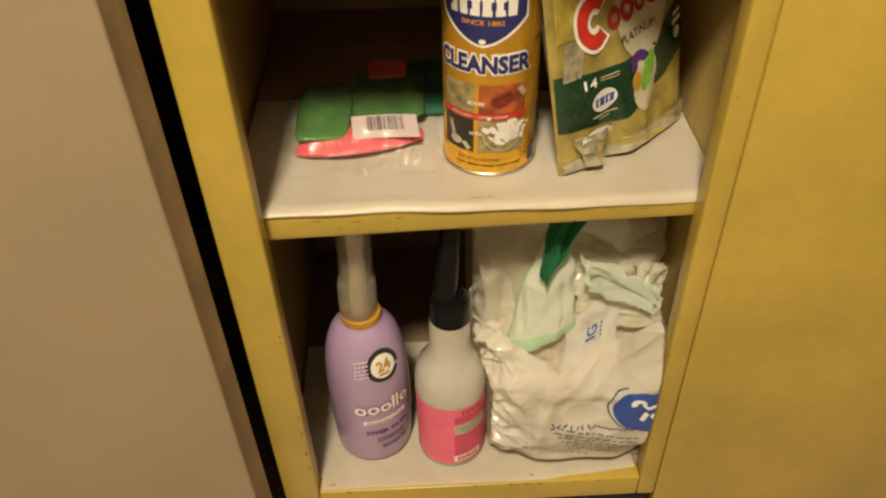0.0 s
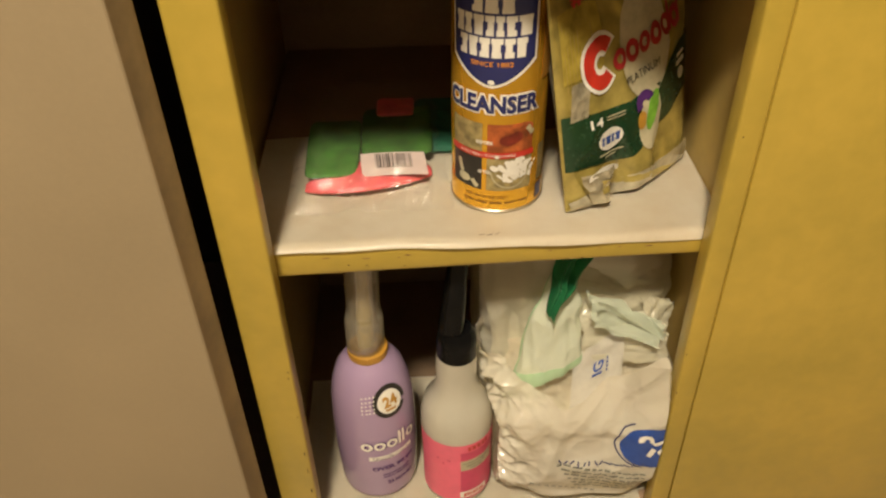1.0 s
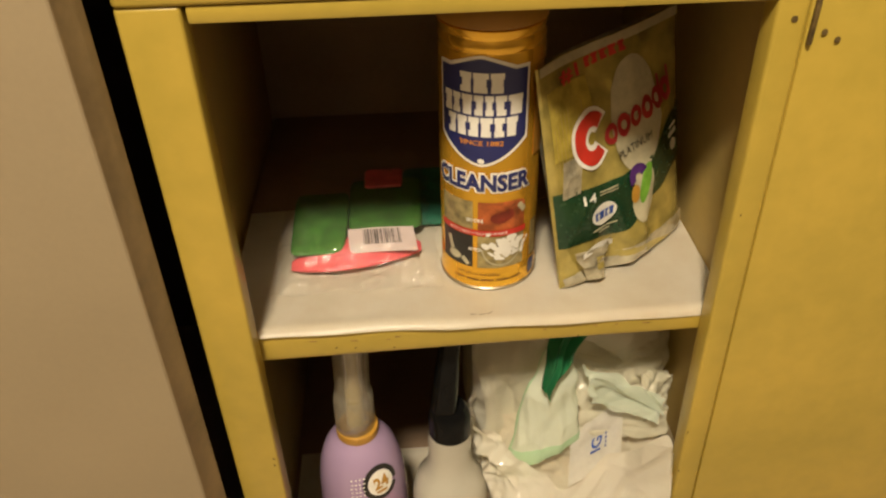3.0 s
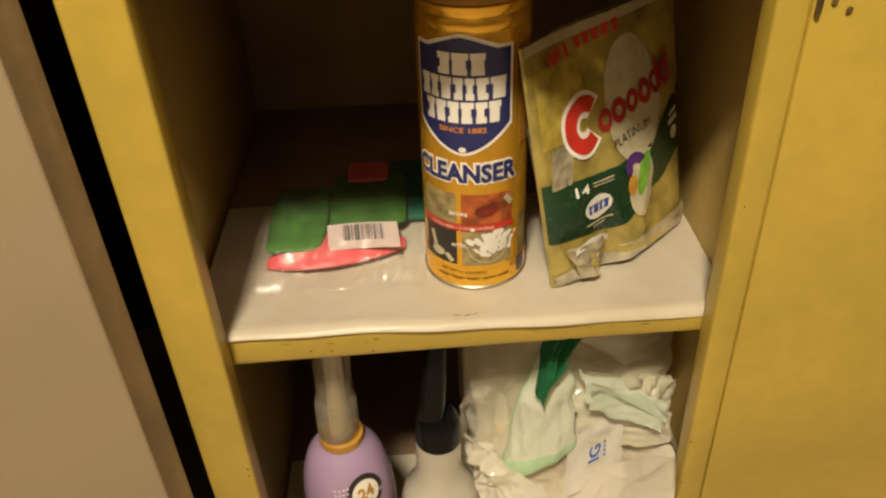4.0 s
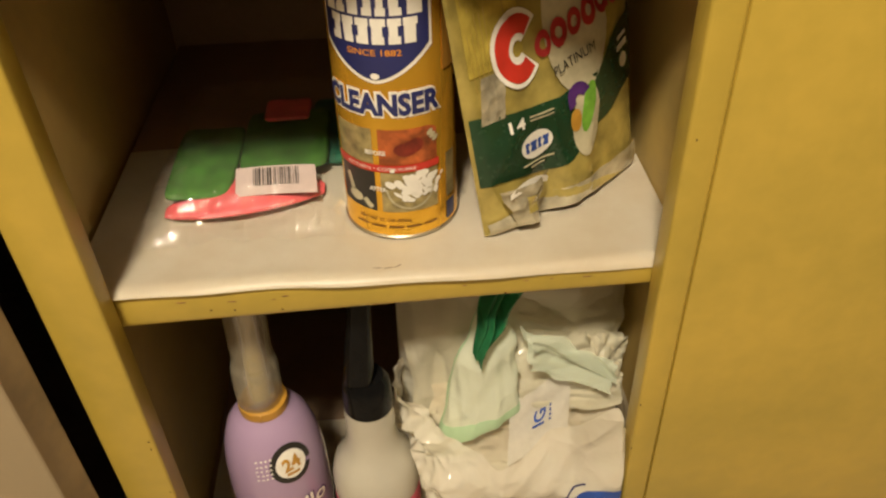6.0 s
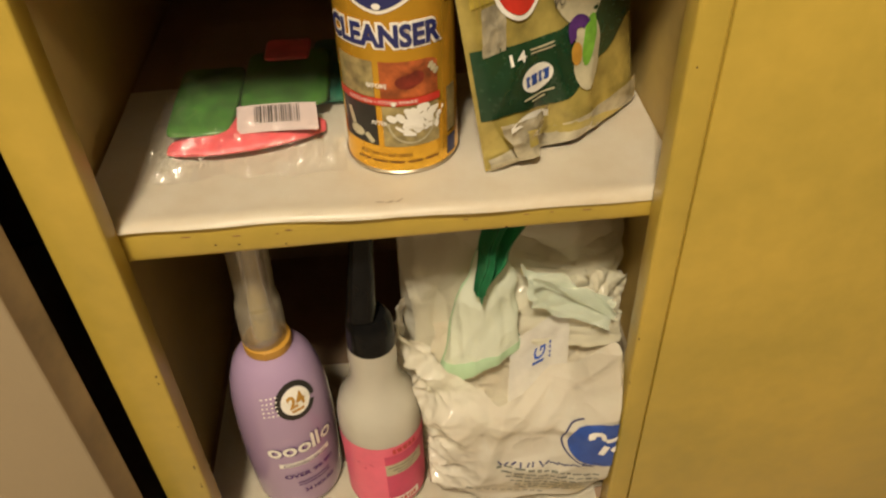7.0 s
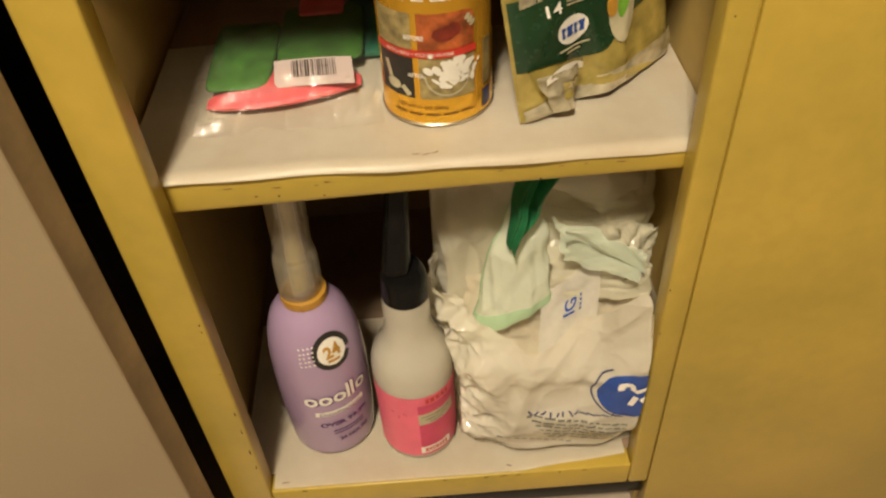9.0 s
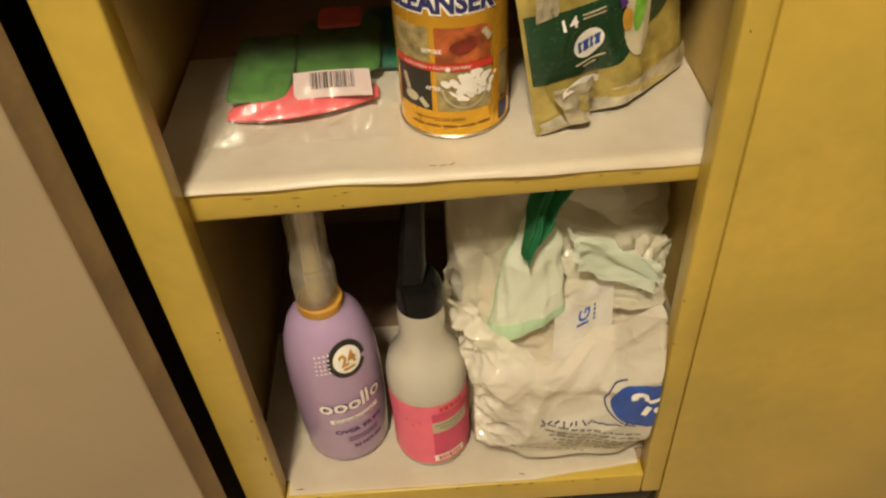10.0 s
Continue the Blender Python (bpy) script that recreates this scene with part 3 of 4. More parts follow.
# ---- detergent pouch ----
def detergent_pouch():
    BL, BR = Vector((0.2370, 0.0540, ZS + 0.003)), Vector((0.3560, 0.1330, ZS + 0.004))
    TL, TR = Vector((0.2070, 0.0920, 0.655)), Vector((0.3290, 0.1500, 0.676))
    pouch = thing("detergent_pouch", ((BL + BR) / 2), "shiny gold and green detergent pouch standing slumped on its gusset", "pouch")
    normal = (BR - BL).cross(TL - BL).normalized()
    width, height = (BR - BL).length, (TL - BL).length

    def front(u, v, off=0.0):
        """u, v: 0 to 1 across and up the front."""
        p = BL.lerp(BR, u).lerp(TL.lerp(TR, u), v)
        # the upper edge has slumped against the front of the can
        slump = max(0.0, 1 - u / 0.35) ** 1.5 * max(0.0, v)
        p = p + Vector((0.0015, -0.034, 0.012)) * slump
        rim = max(0.0, math.sin(math.pi * min(1, max(0, u)))) ** 0.6
        fat = 0.015 * rim * math.sin(math.pi * min(1, 0.18 + 0.78 * v)) ** 0.8
        fold = (0.0042 * creases((u * 0.14, v * 0.2, 0.3), 0.05, 3.1, (1, 0.6, 1)) + 0.0012 * creases((u * 0.14, v * 0.2, 0.3), 0.022, 5.1)) * rim
        # a deep dent runs down the lower middle to the gusset's corner
        dent = -0.010 * math.exp(-((u - 0.30 - 0.25 * v) / 0.09) ** 2) * max(0, 1 - v * 2.6)
        return p + normal * (fat + fold + dent + off)

    def fn(x, y, off=0.0):
        return front(0.5 + x, y, off)

    def back(u, v):
        p = BL.lerp(BR, u).lerp(TL.lerp(TR, u), v)
        rim = max(0.0, math.sin(math.pi * u)) ** 0.6
        return p - normal * 0.022 * rim * max(0.05, 1 - v) ** 0.7
    part("front_sheet", grid(lambda u, v: front(u, v), 48, 56), POUCH, pouch)
    part("back_sheet", grid(back, 20, 20), SILVER, pouch)
    # silvery bottom gusset folded forward
    def gusset(u, v):
        p = front(u, 0.105 * v * (0.45 + 0.55 * u), 0.0016)
        return p + normal * 0.002 * math.sin(6 * u + 3 * v)
    part("gusset", grid(gusset, 30, 6), SILVER, pouch, "silvery folded bottom gusset")
    part("seal_edge", grid(lambda u, v: front(0.0, u) + Vector((-0.0022 * v, -0.0008 * v, 0)), 30, 2), POUCH, pouch, "pale heat-sealed side edge")
    part("zip_strip", grid(lambda u, v: front(u, 0.965 + 0.035 * v, 0.0015), 30, 3), PALE, pouch)
    # dark green wave
    part("green_band", between(fn, -0.5, 0.5, lambda x: interp(x, [(-0.5, 0.205), (-0.45, 0.200), (-0.075, 0.160), (0.2, 0.262), (0.5, 0.365)]), lambda x: interp(x, [(-0.5, 0.465), (-0.3, 0.435), (-0.05, 0.420), (0.15, 0.450), (0.4, 0.590), (0.5, 0.625)]), 40, 10, 0.0009), POUCHGREEN, pouch, "dark green printed band")
    # pale drop with the gel pack
    part("drop_panel", oval(fn, 0.085, 0.655, 0.180, 0.250, 0.0011, 30, 0.05, 8), PALE, pouch, "pale drop-shaped panel")
    part("drop_tail", oval(fn, 0.095, 0.300, 0.085, 0.135, 0.0014, 24, -0.25, 5), PALE, pouch)
    part("gel_print", oval(fn, 0.110, 0.345, 0.036, 0.095, 0.0019, 20, -0.40), LIME, pouch)
    part("gel_print", arc(fn, 0.060, 0.380, 0.022, 0.066, 30, 200, 0.0023, 1.1), PURPLEINK, pouch)
    part("gel_print", oval(fn, 0.025, 0.315, 0.034, 0.042, 0.0021, 18), AMBER, pouch)
    # brand mark as plain shapes: a crescent and rising blocks
    part("logo_border", arc(fn, -0.235, 0.638, 0.028, 0.132, 40, 322, 0.0016, 1.0), WHITEINK, pouch)
    part("logo_crescent", arc(fn, -0.235, 0.638, 0.052, 0.114, 46, 316, 0.0021, 1.0), REDINK, pouch, "red crescent of the brand mark")
    for i in range(6):
        cu, cv = -0.105 + 0.086 * i, 0.622 + 0.0165 * i
        mark = [arc(fn, cu, cv, 0.020, 0.046 + 0.004 * (i % 2), 0, 360, 0.0021, 0.88)]
        if i > 3:
            mark.append(bar(fn, cu + 0.032, cv + 0.030, 0.020, 0.125, 0.0022, 0.08))
        part("logo_mark", joined(mark), DEEPRED, pouch)
    part("lettering", lettering("PLATINUM", fn, 0.050, 0.532, 0.235, 0.036, 0.0025, turn=0.17), DARKINK, pouch)
    part("lettering", lettering("14", fn, -0.300, 0.388, 0.080, 0.042, 0.0016, fat=0.02), WHITEINK, pouch)
    part("fine_print", joined([bar(fn, -0.165, 0.382 + 0.014 * k, 0.14, 0.006, 0.0016, -0.05) for k in (0, 1)]), PALE, pouch)
    part("badge", oval(fn, -0.200, 0.288, 0.088, 0.052, 0.0017), WHITEINK, pouch, "white oval badge")
    part("badge_block", letter_blocks(fn, -0.200, 0.288, 0.14, 0.040, 4, 0.0022, 0.05, seed=8), BLUEINK, pouch)
    part("fine_print", joined([bar(fn, -0.195, 0.222 - 0.015 * k, 0.18 - 0.09 * k, 0.007, 0.0016, 0.0) for k in (0, 1)]), PALE, pouch)
    part("corner_print", bar(fn, 0.385, 0.530, 0.08, 0.016, 0.0016, 0.2), WHITEINK, pouch)
    part("corner_print", bar(fn, 0.390, 0.495, 0.09, 0.024, 0.0016, 0.2), WHITEINK, pouch)
    part("corner_print", oval(fn, 0.400, 0.440, 0.032, 0.028, 0.0016), WHITEINK, pouch)
    part("lettering", lettering("#1", fn, -0.310, 0.925, 0.13, 0.058, 0.0016, 0.05, fat=0.03), REDINK, pouch)
    part("banner_block", letter_blocks(fn, -0.07, 0.945, 0.27, 0.042, 5, 0.0016, 0.05, seed=5), REDINK, pouch)
    part("gold_panel", between(fn, -0.47, -0.20, 0.60, lambda x: 0.90 - 0.5 * (x + 0.335) ** 2, 16, 12, 0.0006), BRIGHTGOLD, pouch, "brighter yellow gold printed panel")
    part("stripe_print", joined([bar(fn, -0.45 + 0.022 * k, 0.70 - 0.04 * math.sin(0.7 * k), 0.005, 0.30 - 0.014 * k, 0.0008, 0.03, 3) for k in range(9)]), OLDGOLD, pouch, "fine dark stripes on the gold print")
    part("window", grid(lambda u, v: front(0.045 + 0.11 * u + 0.03 * v, 0.43 + 0.16 * v, 0.0010 + 0.0006 * (0.4 + creases((u * 0.03, v * 0.04, 0.7), 0.012, 6.1))), 26, 30), SILVER, pouch, "crinkled clear window onto the packs")
    def flap(u, v, off=0.0):
        k = creases((u * 0.05, v * 0.05, 0.2), 0.016, 2.7)
        return front(0.05 + 0.30 * (0.5 + (u - 0.5) * (0.45 + 0.55 * v)), 0.010 + 0.170 * v, 0.006 + 0.006 * math.sin(math.pi * u) + 0.0024 * k + off)
    part("flap", grid(flap, 34, 34), SILVER, pouch, "crushed silvery corner flap")
    part("flap_cap", between(fn, -0.42, -0.19, lambda x: 0.160 - 1.2 * (x + 0.305) ** 2, lambda x: 0.196 - 2.2 * (x + 0.305) ** 2, 16, 3, 0.0115), WHITEINK, pouch, "white top of the corner flap")
    part("flap_print", grid(lambda u, v: flap(0.34 + 0.36 * u, 0.30 + 0.42 * v, 0.0008), 14, 14), POUCH, pouch)


detergent_pouch()


# ---- wrapped scouring pads ----
def pad(x0, x1, y0, y1, z0, h, sag=0.002, seed=1.0):
    def at(u, v):
        a = 2 * math.pi * u
        c, s = math.cos(a), math.sin(a)
        k = math.sin(math.pi * (0.06 + 0.88 * v))
        e = 0.2
        fx = math.copysign(abs(c) ** e, c) * (0.93 + 0.07 * k)
        fy = math.copysign(abs(s) ** e, s) * (0.93 + 0.07 * k)
        x, y = (x0 + x1) / 2 + fx * (x1 - x0) / 2, (y0 + y1) / 2 + fy * (y1 - y0) / 2
        n = noise.noise(Vector((x * 40, y * 40, seed)))
        return Vector((x + 0.0015 * n, y + 0.0015 * n, z0 + h * v + sag * n * v))
    bm = grid(at, 64, 8, closed=True)
    bm.verts.ensure_lookup_table()
    n = 64
    for ring, flip in ((bm.verts[:n], 0), (bm.verts[-n:], 1)):
        c = sum((v.co for v in ring), Vector()) / n
        prev = list(ring)
        for k in (0.75, 0.5, 0.25):
            nxt = []
            for v in ring:
                p = c.lerp(v.co, k)
                p.z += (sag * noise.noise(Vector((p.x * 45, p.y * 45, seed + 2))) + h * 0.12 * (1 - k)) if flip else 0
                nxt.append(bm.verts.new(p))
            for i in range(n):
                bm.faces.new((prev[i], prev[(i + 1) % n], nxt[(i + 1) % n], nxt[i]))
            prev = nxt
        bm.faces.new(prev)
    return bm


def pad_packet():
    z = ZS + 0.003
    pk = thing("scouring_pad_packet", (0.07, 0.15, z), "clear wrapped packet of green and pink scouring pads lying flat", "packet")
    def pillow(u, v):
        a = 2 * math.pi * v
        k = max(0.0, math.sin(math.pi * (0.03 + 0.94 * u))) ** 0.55
        x = 0.016 + 0.110 * u
        n = noise.noise(Vector((x * 55, math.cos(a), math.sin(a))))
        return Vector((x, 0.104 + 0.17 * (x - 0.03) - (0.0235 + 0.002 * n) * k * math.cos(a), z + 0.0001 + 0.0062 * k * (1 + math.sin(a)) + 0.0016 * n * k))
    part("pad", grid(pillow, 50, 24), PINKPAD, pk, "coral pink soft sponge pad")
    part("pad", pad(0.014, 0.062, 0.103, 0.200, z + 0.0085, 0.0045, 0.0016, seed=4), GREENPAD, pk, "bright green scouring pad")
    part("pad", pad(0.063, 0.128, 0.136, 0.220, z + 0.0085, 0.0050, 0.0016, seed=7), GREENPAD, pk, "bright green scouring pad")
    part("pad", pad(0.112, 0.165, 0.152, 0.250, z, 0.0070, 0.001, seed=9), TEALPAD, pk, "teal green scouring pad")
    part("pad", pad(0.076, 0.112, 0.200, 0.230, z + 0.0140, 0.0034, 0.0022, seed=11), PINKPAD, pk, "coral pink sponge pad")

    def card(u, v, off=0.0):
        return Vector((0.066 + 0.057 * u - 0.003 * v, 0.1005 + 0.0305 * v, z + 0.0118 + 0.0040 * v + 0.001 * math.sin(3 * u) + off))
    label = part("barcode_label", grid(lambda u, v: card(u, v), 10, 6), STICKER, pk, "white barcode sticker")
    rn = random.Random(6)
    x, bars = 0.22, []
    while x < 0.80:
        w = rn.choice((0.008, 0.008, 0.016, 0.024))
        bars.append(grid(lambda u, v, x=x, w=w: card(x + w * u, 0.30 + 0.62 * v, 0.0005), 1, 2))
        x += w + rn.choice((0.010, 0.016, 0.022))
    part("barcode", joined(bars), DARKINK, label)
    def wrap(u, v):
        x, y = 0.002 + 0.138 * u, 0.062 + 0.195 * v
        d = min(u, 1 - u) * 6
        top = 0.001 + 0.0200 * min(1, max(0, (y - 0.068) / 0.034)) * min(1, d + 0.05)
        c = creases((x, y, 0.1), 0.022, 1.3) + 0.6 * creases((x, y, 0.4), 0.010, 3.3)
        return Vector((x + 0.002 * c, y - 0.004 * noise.noise(Vector((x * 60, 1, 2))), z + top + (0.0062 if y < 0.094 or x < 0.03 else 0.0026) * c * min(1, v * 20 + 0.3) + (0.0025 * abs(noise.noise(Vector((x * 90, y * 90, 5)))))))
    film = part("wrapper", grid(wrap, 70, 70), CLEAR, pk, "crinkled clear plastic wrapper")
    film.visible_shadow = False


pad_packet()


# ---- purple spray bottle ----
def purple_bottle():
    cx, cy, z0, tall = 0.0570, 0.0760, ZB + 0.0015, 1.05
    bottle = thing("disinfectant_bottle", (cx, cy, z0), "lilac disinfectant spray bottle with a milky overcap", "bottle")
    prof = [(0.030, 0), (0.0365, 0.001), (0.0385, 0.004), (0.0392, 0.010), (0.0408, 0.060), (0.0405, 0.100), (0.0390, 0.130), (0.0360, 0.150), (0.0308, 0.166), (0.0240, 0.176), (0.0190, 0.180), (0.0185, 0.181)]

    prof = [(q * 1.07, h * tall) for q, h in prof]

    def rad(h):
        for (r, a), (q, b) in zip(prof, prof[1:]):
            if h <= b:
                return r + (q - r) * (h - a) / (b - a)
        return prof[-1][0]
    part("body", lathe(prof, (cx, cy, z0), 56), LILAC, bottle)
    collar = part("collar", lathe([(0.018, 0), (0.0198, 0.0008), (0.0202, 0.004), (0.0198, 0.0095), (0.0178, 0.0105)], (cx, cy, z0 + 0.180 * tall), 40), AMBER, bottle, "amber collar ring")
    part("collar_ribs", joined([box(-0.0006, 0.0006, -0.0209, -0.0195, 0.001, 0.0085, 0.0002, 1) for _ in range(1)]), AMBER, collar).matrix_basis = pose(cx, cy, z0 + 0.1805 * tall, 0, 0, 0)
    part("overcap", lathe([(0.0176, 0), (0.0184, 0.001), (0.0188, 0.016), (0.0187, 0.034), (0.0182, 0.039), (0.0171, 0.043), (0.0158, 0.0455), (0.0156, 0.050), (0.0160, 0.060), (0.0165, 0.112), (0.0150, 0.120), (0.006, 0.124)], (cx - 0.0015, cy, z0 + 0.190 * tall), 40, lean=(0.03, 0.02)), FROST, bottle, "milky see-through overcap")
    part("nozzle_core", lathe([(0.008, 0), (0.008, 0.04), (0.006, 0.06), (0.006, 0.105)], (cx - 0.001, cy, z0 + 0.192 * tall), 20, lean=(0.03, 0.02)), OLDGOLD, bottle)
    wall = round_wall(cx, cy, z0, rad, 16)

    def fn(u, v, off=0.0):
        return wall(u * 1.06, v * tall, off)
    part("badge_ring", arc(fn, 0.010, 0.1460, 0.0138, 0.0188, -10, 335, 0.0007), DARKINK, bottle, "black ring of the badge")
    part("badge", oval(fn, 0.010, 0.1460, 0.0136, 0.0136, 0.0009), WHITEINK, bottle, "white round badge")
    part("lettering", lettering("24", fn, 0.010, 0.1475, 0.0155, 0.0130, 0.0016, turn=0.12, fat=0.03), AMBER, bottle)
    part("fine_print", bar(fn, 0.010, 0.1375, 0.011, 0.0026, 0.0014), AMBER, bottle)
    for ink, dx, fat in ((PURPLEINK, 0.0012, 0.0006), (WHITEINK, 0.0, 0.0)):
        o = 0.0008 if fat else 0.0012
        marks = [arc(fn, x + dx, 0.0905 + 0.06 * x - 0.5 * fat, 0.0028 - fat, 0.0058 + fat, a0, a0 + sweep, o) for x, a0, sweep in ((-0.0180, 0, 360), (-0.0055, 0, 360), (0.0070, 0, 360), (0.0285, 0, 360))]
        marks += [bar(fn, x + dx, z, 0.0029 + fat, h, o, lean) for x, z, h, lean in ((0.0150, 0.0945, 0.0190, 0.0), (0.0195, 0.0945, 0.0190, 0.0))]
        part("logo_shadow" if fat else "logo_mark", joined(marks), ink, bottle)
    part("stripe", bar(fn, 0.006, 0.0720, 0.046, 0.0060, 0.0007, 0.06, 14), WHITEINK, bottle)
    part("lettering", lettering("Disinfectant", fn, 0.006, 0.0720, 0.038, 0.0040, 0.0011, 0.06), PURPLEINK, bottle)
    part("lettering", lettering("OVER 99.9%", fn, 0.008, 0.0555, 0.046, 0.0066, 0.0010, 0.06, fat=0.045), PURPLEINK, bottle)
    part("fine_print", joined([bar(fn, 0.010, 0.0440 - 0.0042 * k, 0.030, 0.0016, 0.0008, 0.06) for k in (0, 1)]), PURPLEINK, bottle)
    part("lettering", lettering("24 HOURS", fn, 0.014, 0.0300, 0.030, 0.0060, 0.0010, 0.06, fat=0.045), PURPLEINK, bottle)
    rn = random.Random(9)
    part("dot_pattern", joined([oval(fn, -0.019 + 0.0040 * i + rn.uniform(-0.0005, 0.0005), 0.136 + 0.0045 * j + 0.0006 * i, 0.0011, 0.0008, 0.0010, 8, 0, 2) for i in range(4) for j in range(5)]), WHITEINK, bottle)


purple_bottle()


# ---- pink soap spray bottle ----
def pink_bottle():
    cx, cy, z0, tall = 0.1435, 0.0580, ZB + 0.0015, 1.045
    bottle = thing("soap_spray_bottle", (cx, cy, z0), "milky spray bottle with a pink label and black trigger", "bottle")
    prof = [(0.029, 0), (0.0340, 0.001), (0.0358, 0.004), (0.0364, 0.010), (0.0364, 0.070), (0.0370, 0.090), (0.0374, 0.104), (0.0366, 0.118), (0.0330, 0.131), (0.0270, 0.140), (0.0222, 0.152), (0.0200, 0.166), (0.0203, 0.182), (0.0195, 0.195), (0.016, 0.198)]

    prof = [(q, h * tall) for q, h in prof]

    def rad(h):
        for (r, a), (q, b) in zip(prof, prof[1:]):
            if h <= b:
                return r + (q - r) * (h - a) / (b - a)
        return prof[-1][0]
    part("body", lathe(prof, (cx, cy, z0), 56), MILKY, bottle)
    wall = round_wall(cx, cy, z0, rad, 0)

    def fn(u, v, off=0.0):
        return wall(u, v * tall, off)
    part("label", between(fn, -0.050, 0.060, 0.010, 0.100, 44, 8, 0.0004), PINK, bottle, "pink paper label")
    part("label_panel", between(fn, 0.002, 0.058, 0.012, 0.088, 24, 8, 0.0008), DEEPPINK, bottle, "deeper pink label panel")
    part("logo_block", letter_blocks(fn, 0.021, 0.0940, 0.024, 0.0060, 5, 0.0010, 0.05, seed=21), REDINK, bottle)
    part("plate", bar(fn, 0.021, 0.068, 0.038, 0.0160, 0.0011, 0.03, 12), PALE, bottle, "cream plate on the label")
    part("plate_print", joined([bar(fn, 0.019, 0.0715 - 0.0042 * k, 0.030 - 0.008 * k, 0.0017, 0.0014, 0.03) for k in range(3)]), OLIVE, bottle)
    part("tag", bar(fn, 0.017, 0.0195, 0.031, 0.0100, 0.0011, 0.04, 12), WHITEINK, bottle, "white tag on the label")
    part("tag_print", letter_blocks(fn, 0.017, 0.0195, 0.024, 0.0058, 7, 0.0014, 0.04, seed=30), REDINK, bottle)
    part("leaf_print", joined([oval(fn, -0.022 + 0.006 * k, 0.076 - 0.006 * (k % 2), 0.0022, 0.0008, 0.0009, 10, 0.6 + k) for k in range(3)]), DEEPPINK, bottle)
    head = part("trigger_head", lathe([(0.0192, 0), (0.0200, 0.001), (0.0194, 0.020), (0.0182, 0.026), (0.0162, 0.030), (0.0140, 0.034)], (cx + 0.0005, cy, z0 + 0.1935 * tall), 40), BLACK, bottle, "black plastic screw collar")

    def shroud(u, v):
        a = 2 * math.pi * u
        w = interp(v, [(0, 0.0120), (0.25, 0.0108), (0.6, 0.0092), (1.0, 0.0080)])
        d = interp(v, [(0, 0.0150), (0.3, 0.0145), (0.7, 0.0125), (1.0, 0.012)])
        c, s = math.cos(a), math.sin(a)
        return Vector((cx - 0.0045 + 0.010 * v + w * math.copysign(abs(c) ** 0.7, c), cy + 0.004 * v + d * math.copysign(abs(s) ** 0.7, s), z0 + 0.228 * tall + 0.106 * v))
    part("shroud", grid(shroud, 28, 20, closed=True), BLACK, bottle, "tall black trigger shroud")


pink_bottle()


# ---- carrier bag ----
CX, CY = 0.269, 0.118
RIM = [(0.150, 0.318), (0.172, 0.314), (0.198, 0.302), (0.226, 0.286), (0.244, 0.272), (0.258, 0.277), (0.300, 0.306), (0.329, 0.346), (0.340, 0.325), (0.362, 0.285), (0.38, 0.28)]


FOLDS = [(0.330, 0.335, 0.262, 0.215, 0.0055), (0.345, 0.290, 0.300, 0.205, 0.005), (0.300, 0.300, 0.235, 0.225, 0.004), (0.250, 0.262, 0.225, 0.150, 0.005),
         (0.205, 0.270, 0.240, 0.185, 0.006), (0.190, 0.230, 0.215, 0.130, 0.005), (0.270, 0.245, 0.335, 0.240, 0.0035), (0.230, 0.140, 0.300, 0.128, 0.004), (0.280, 0.200, 0.245, 0.190, 0.004)]


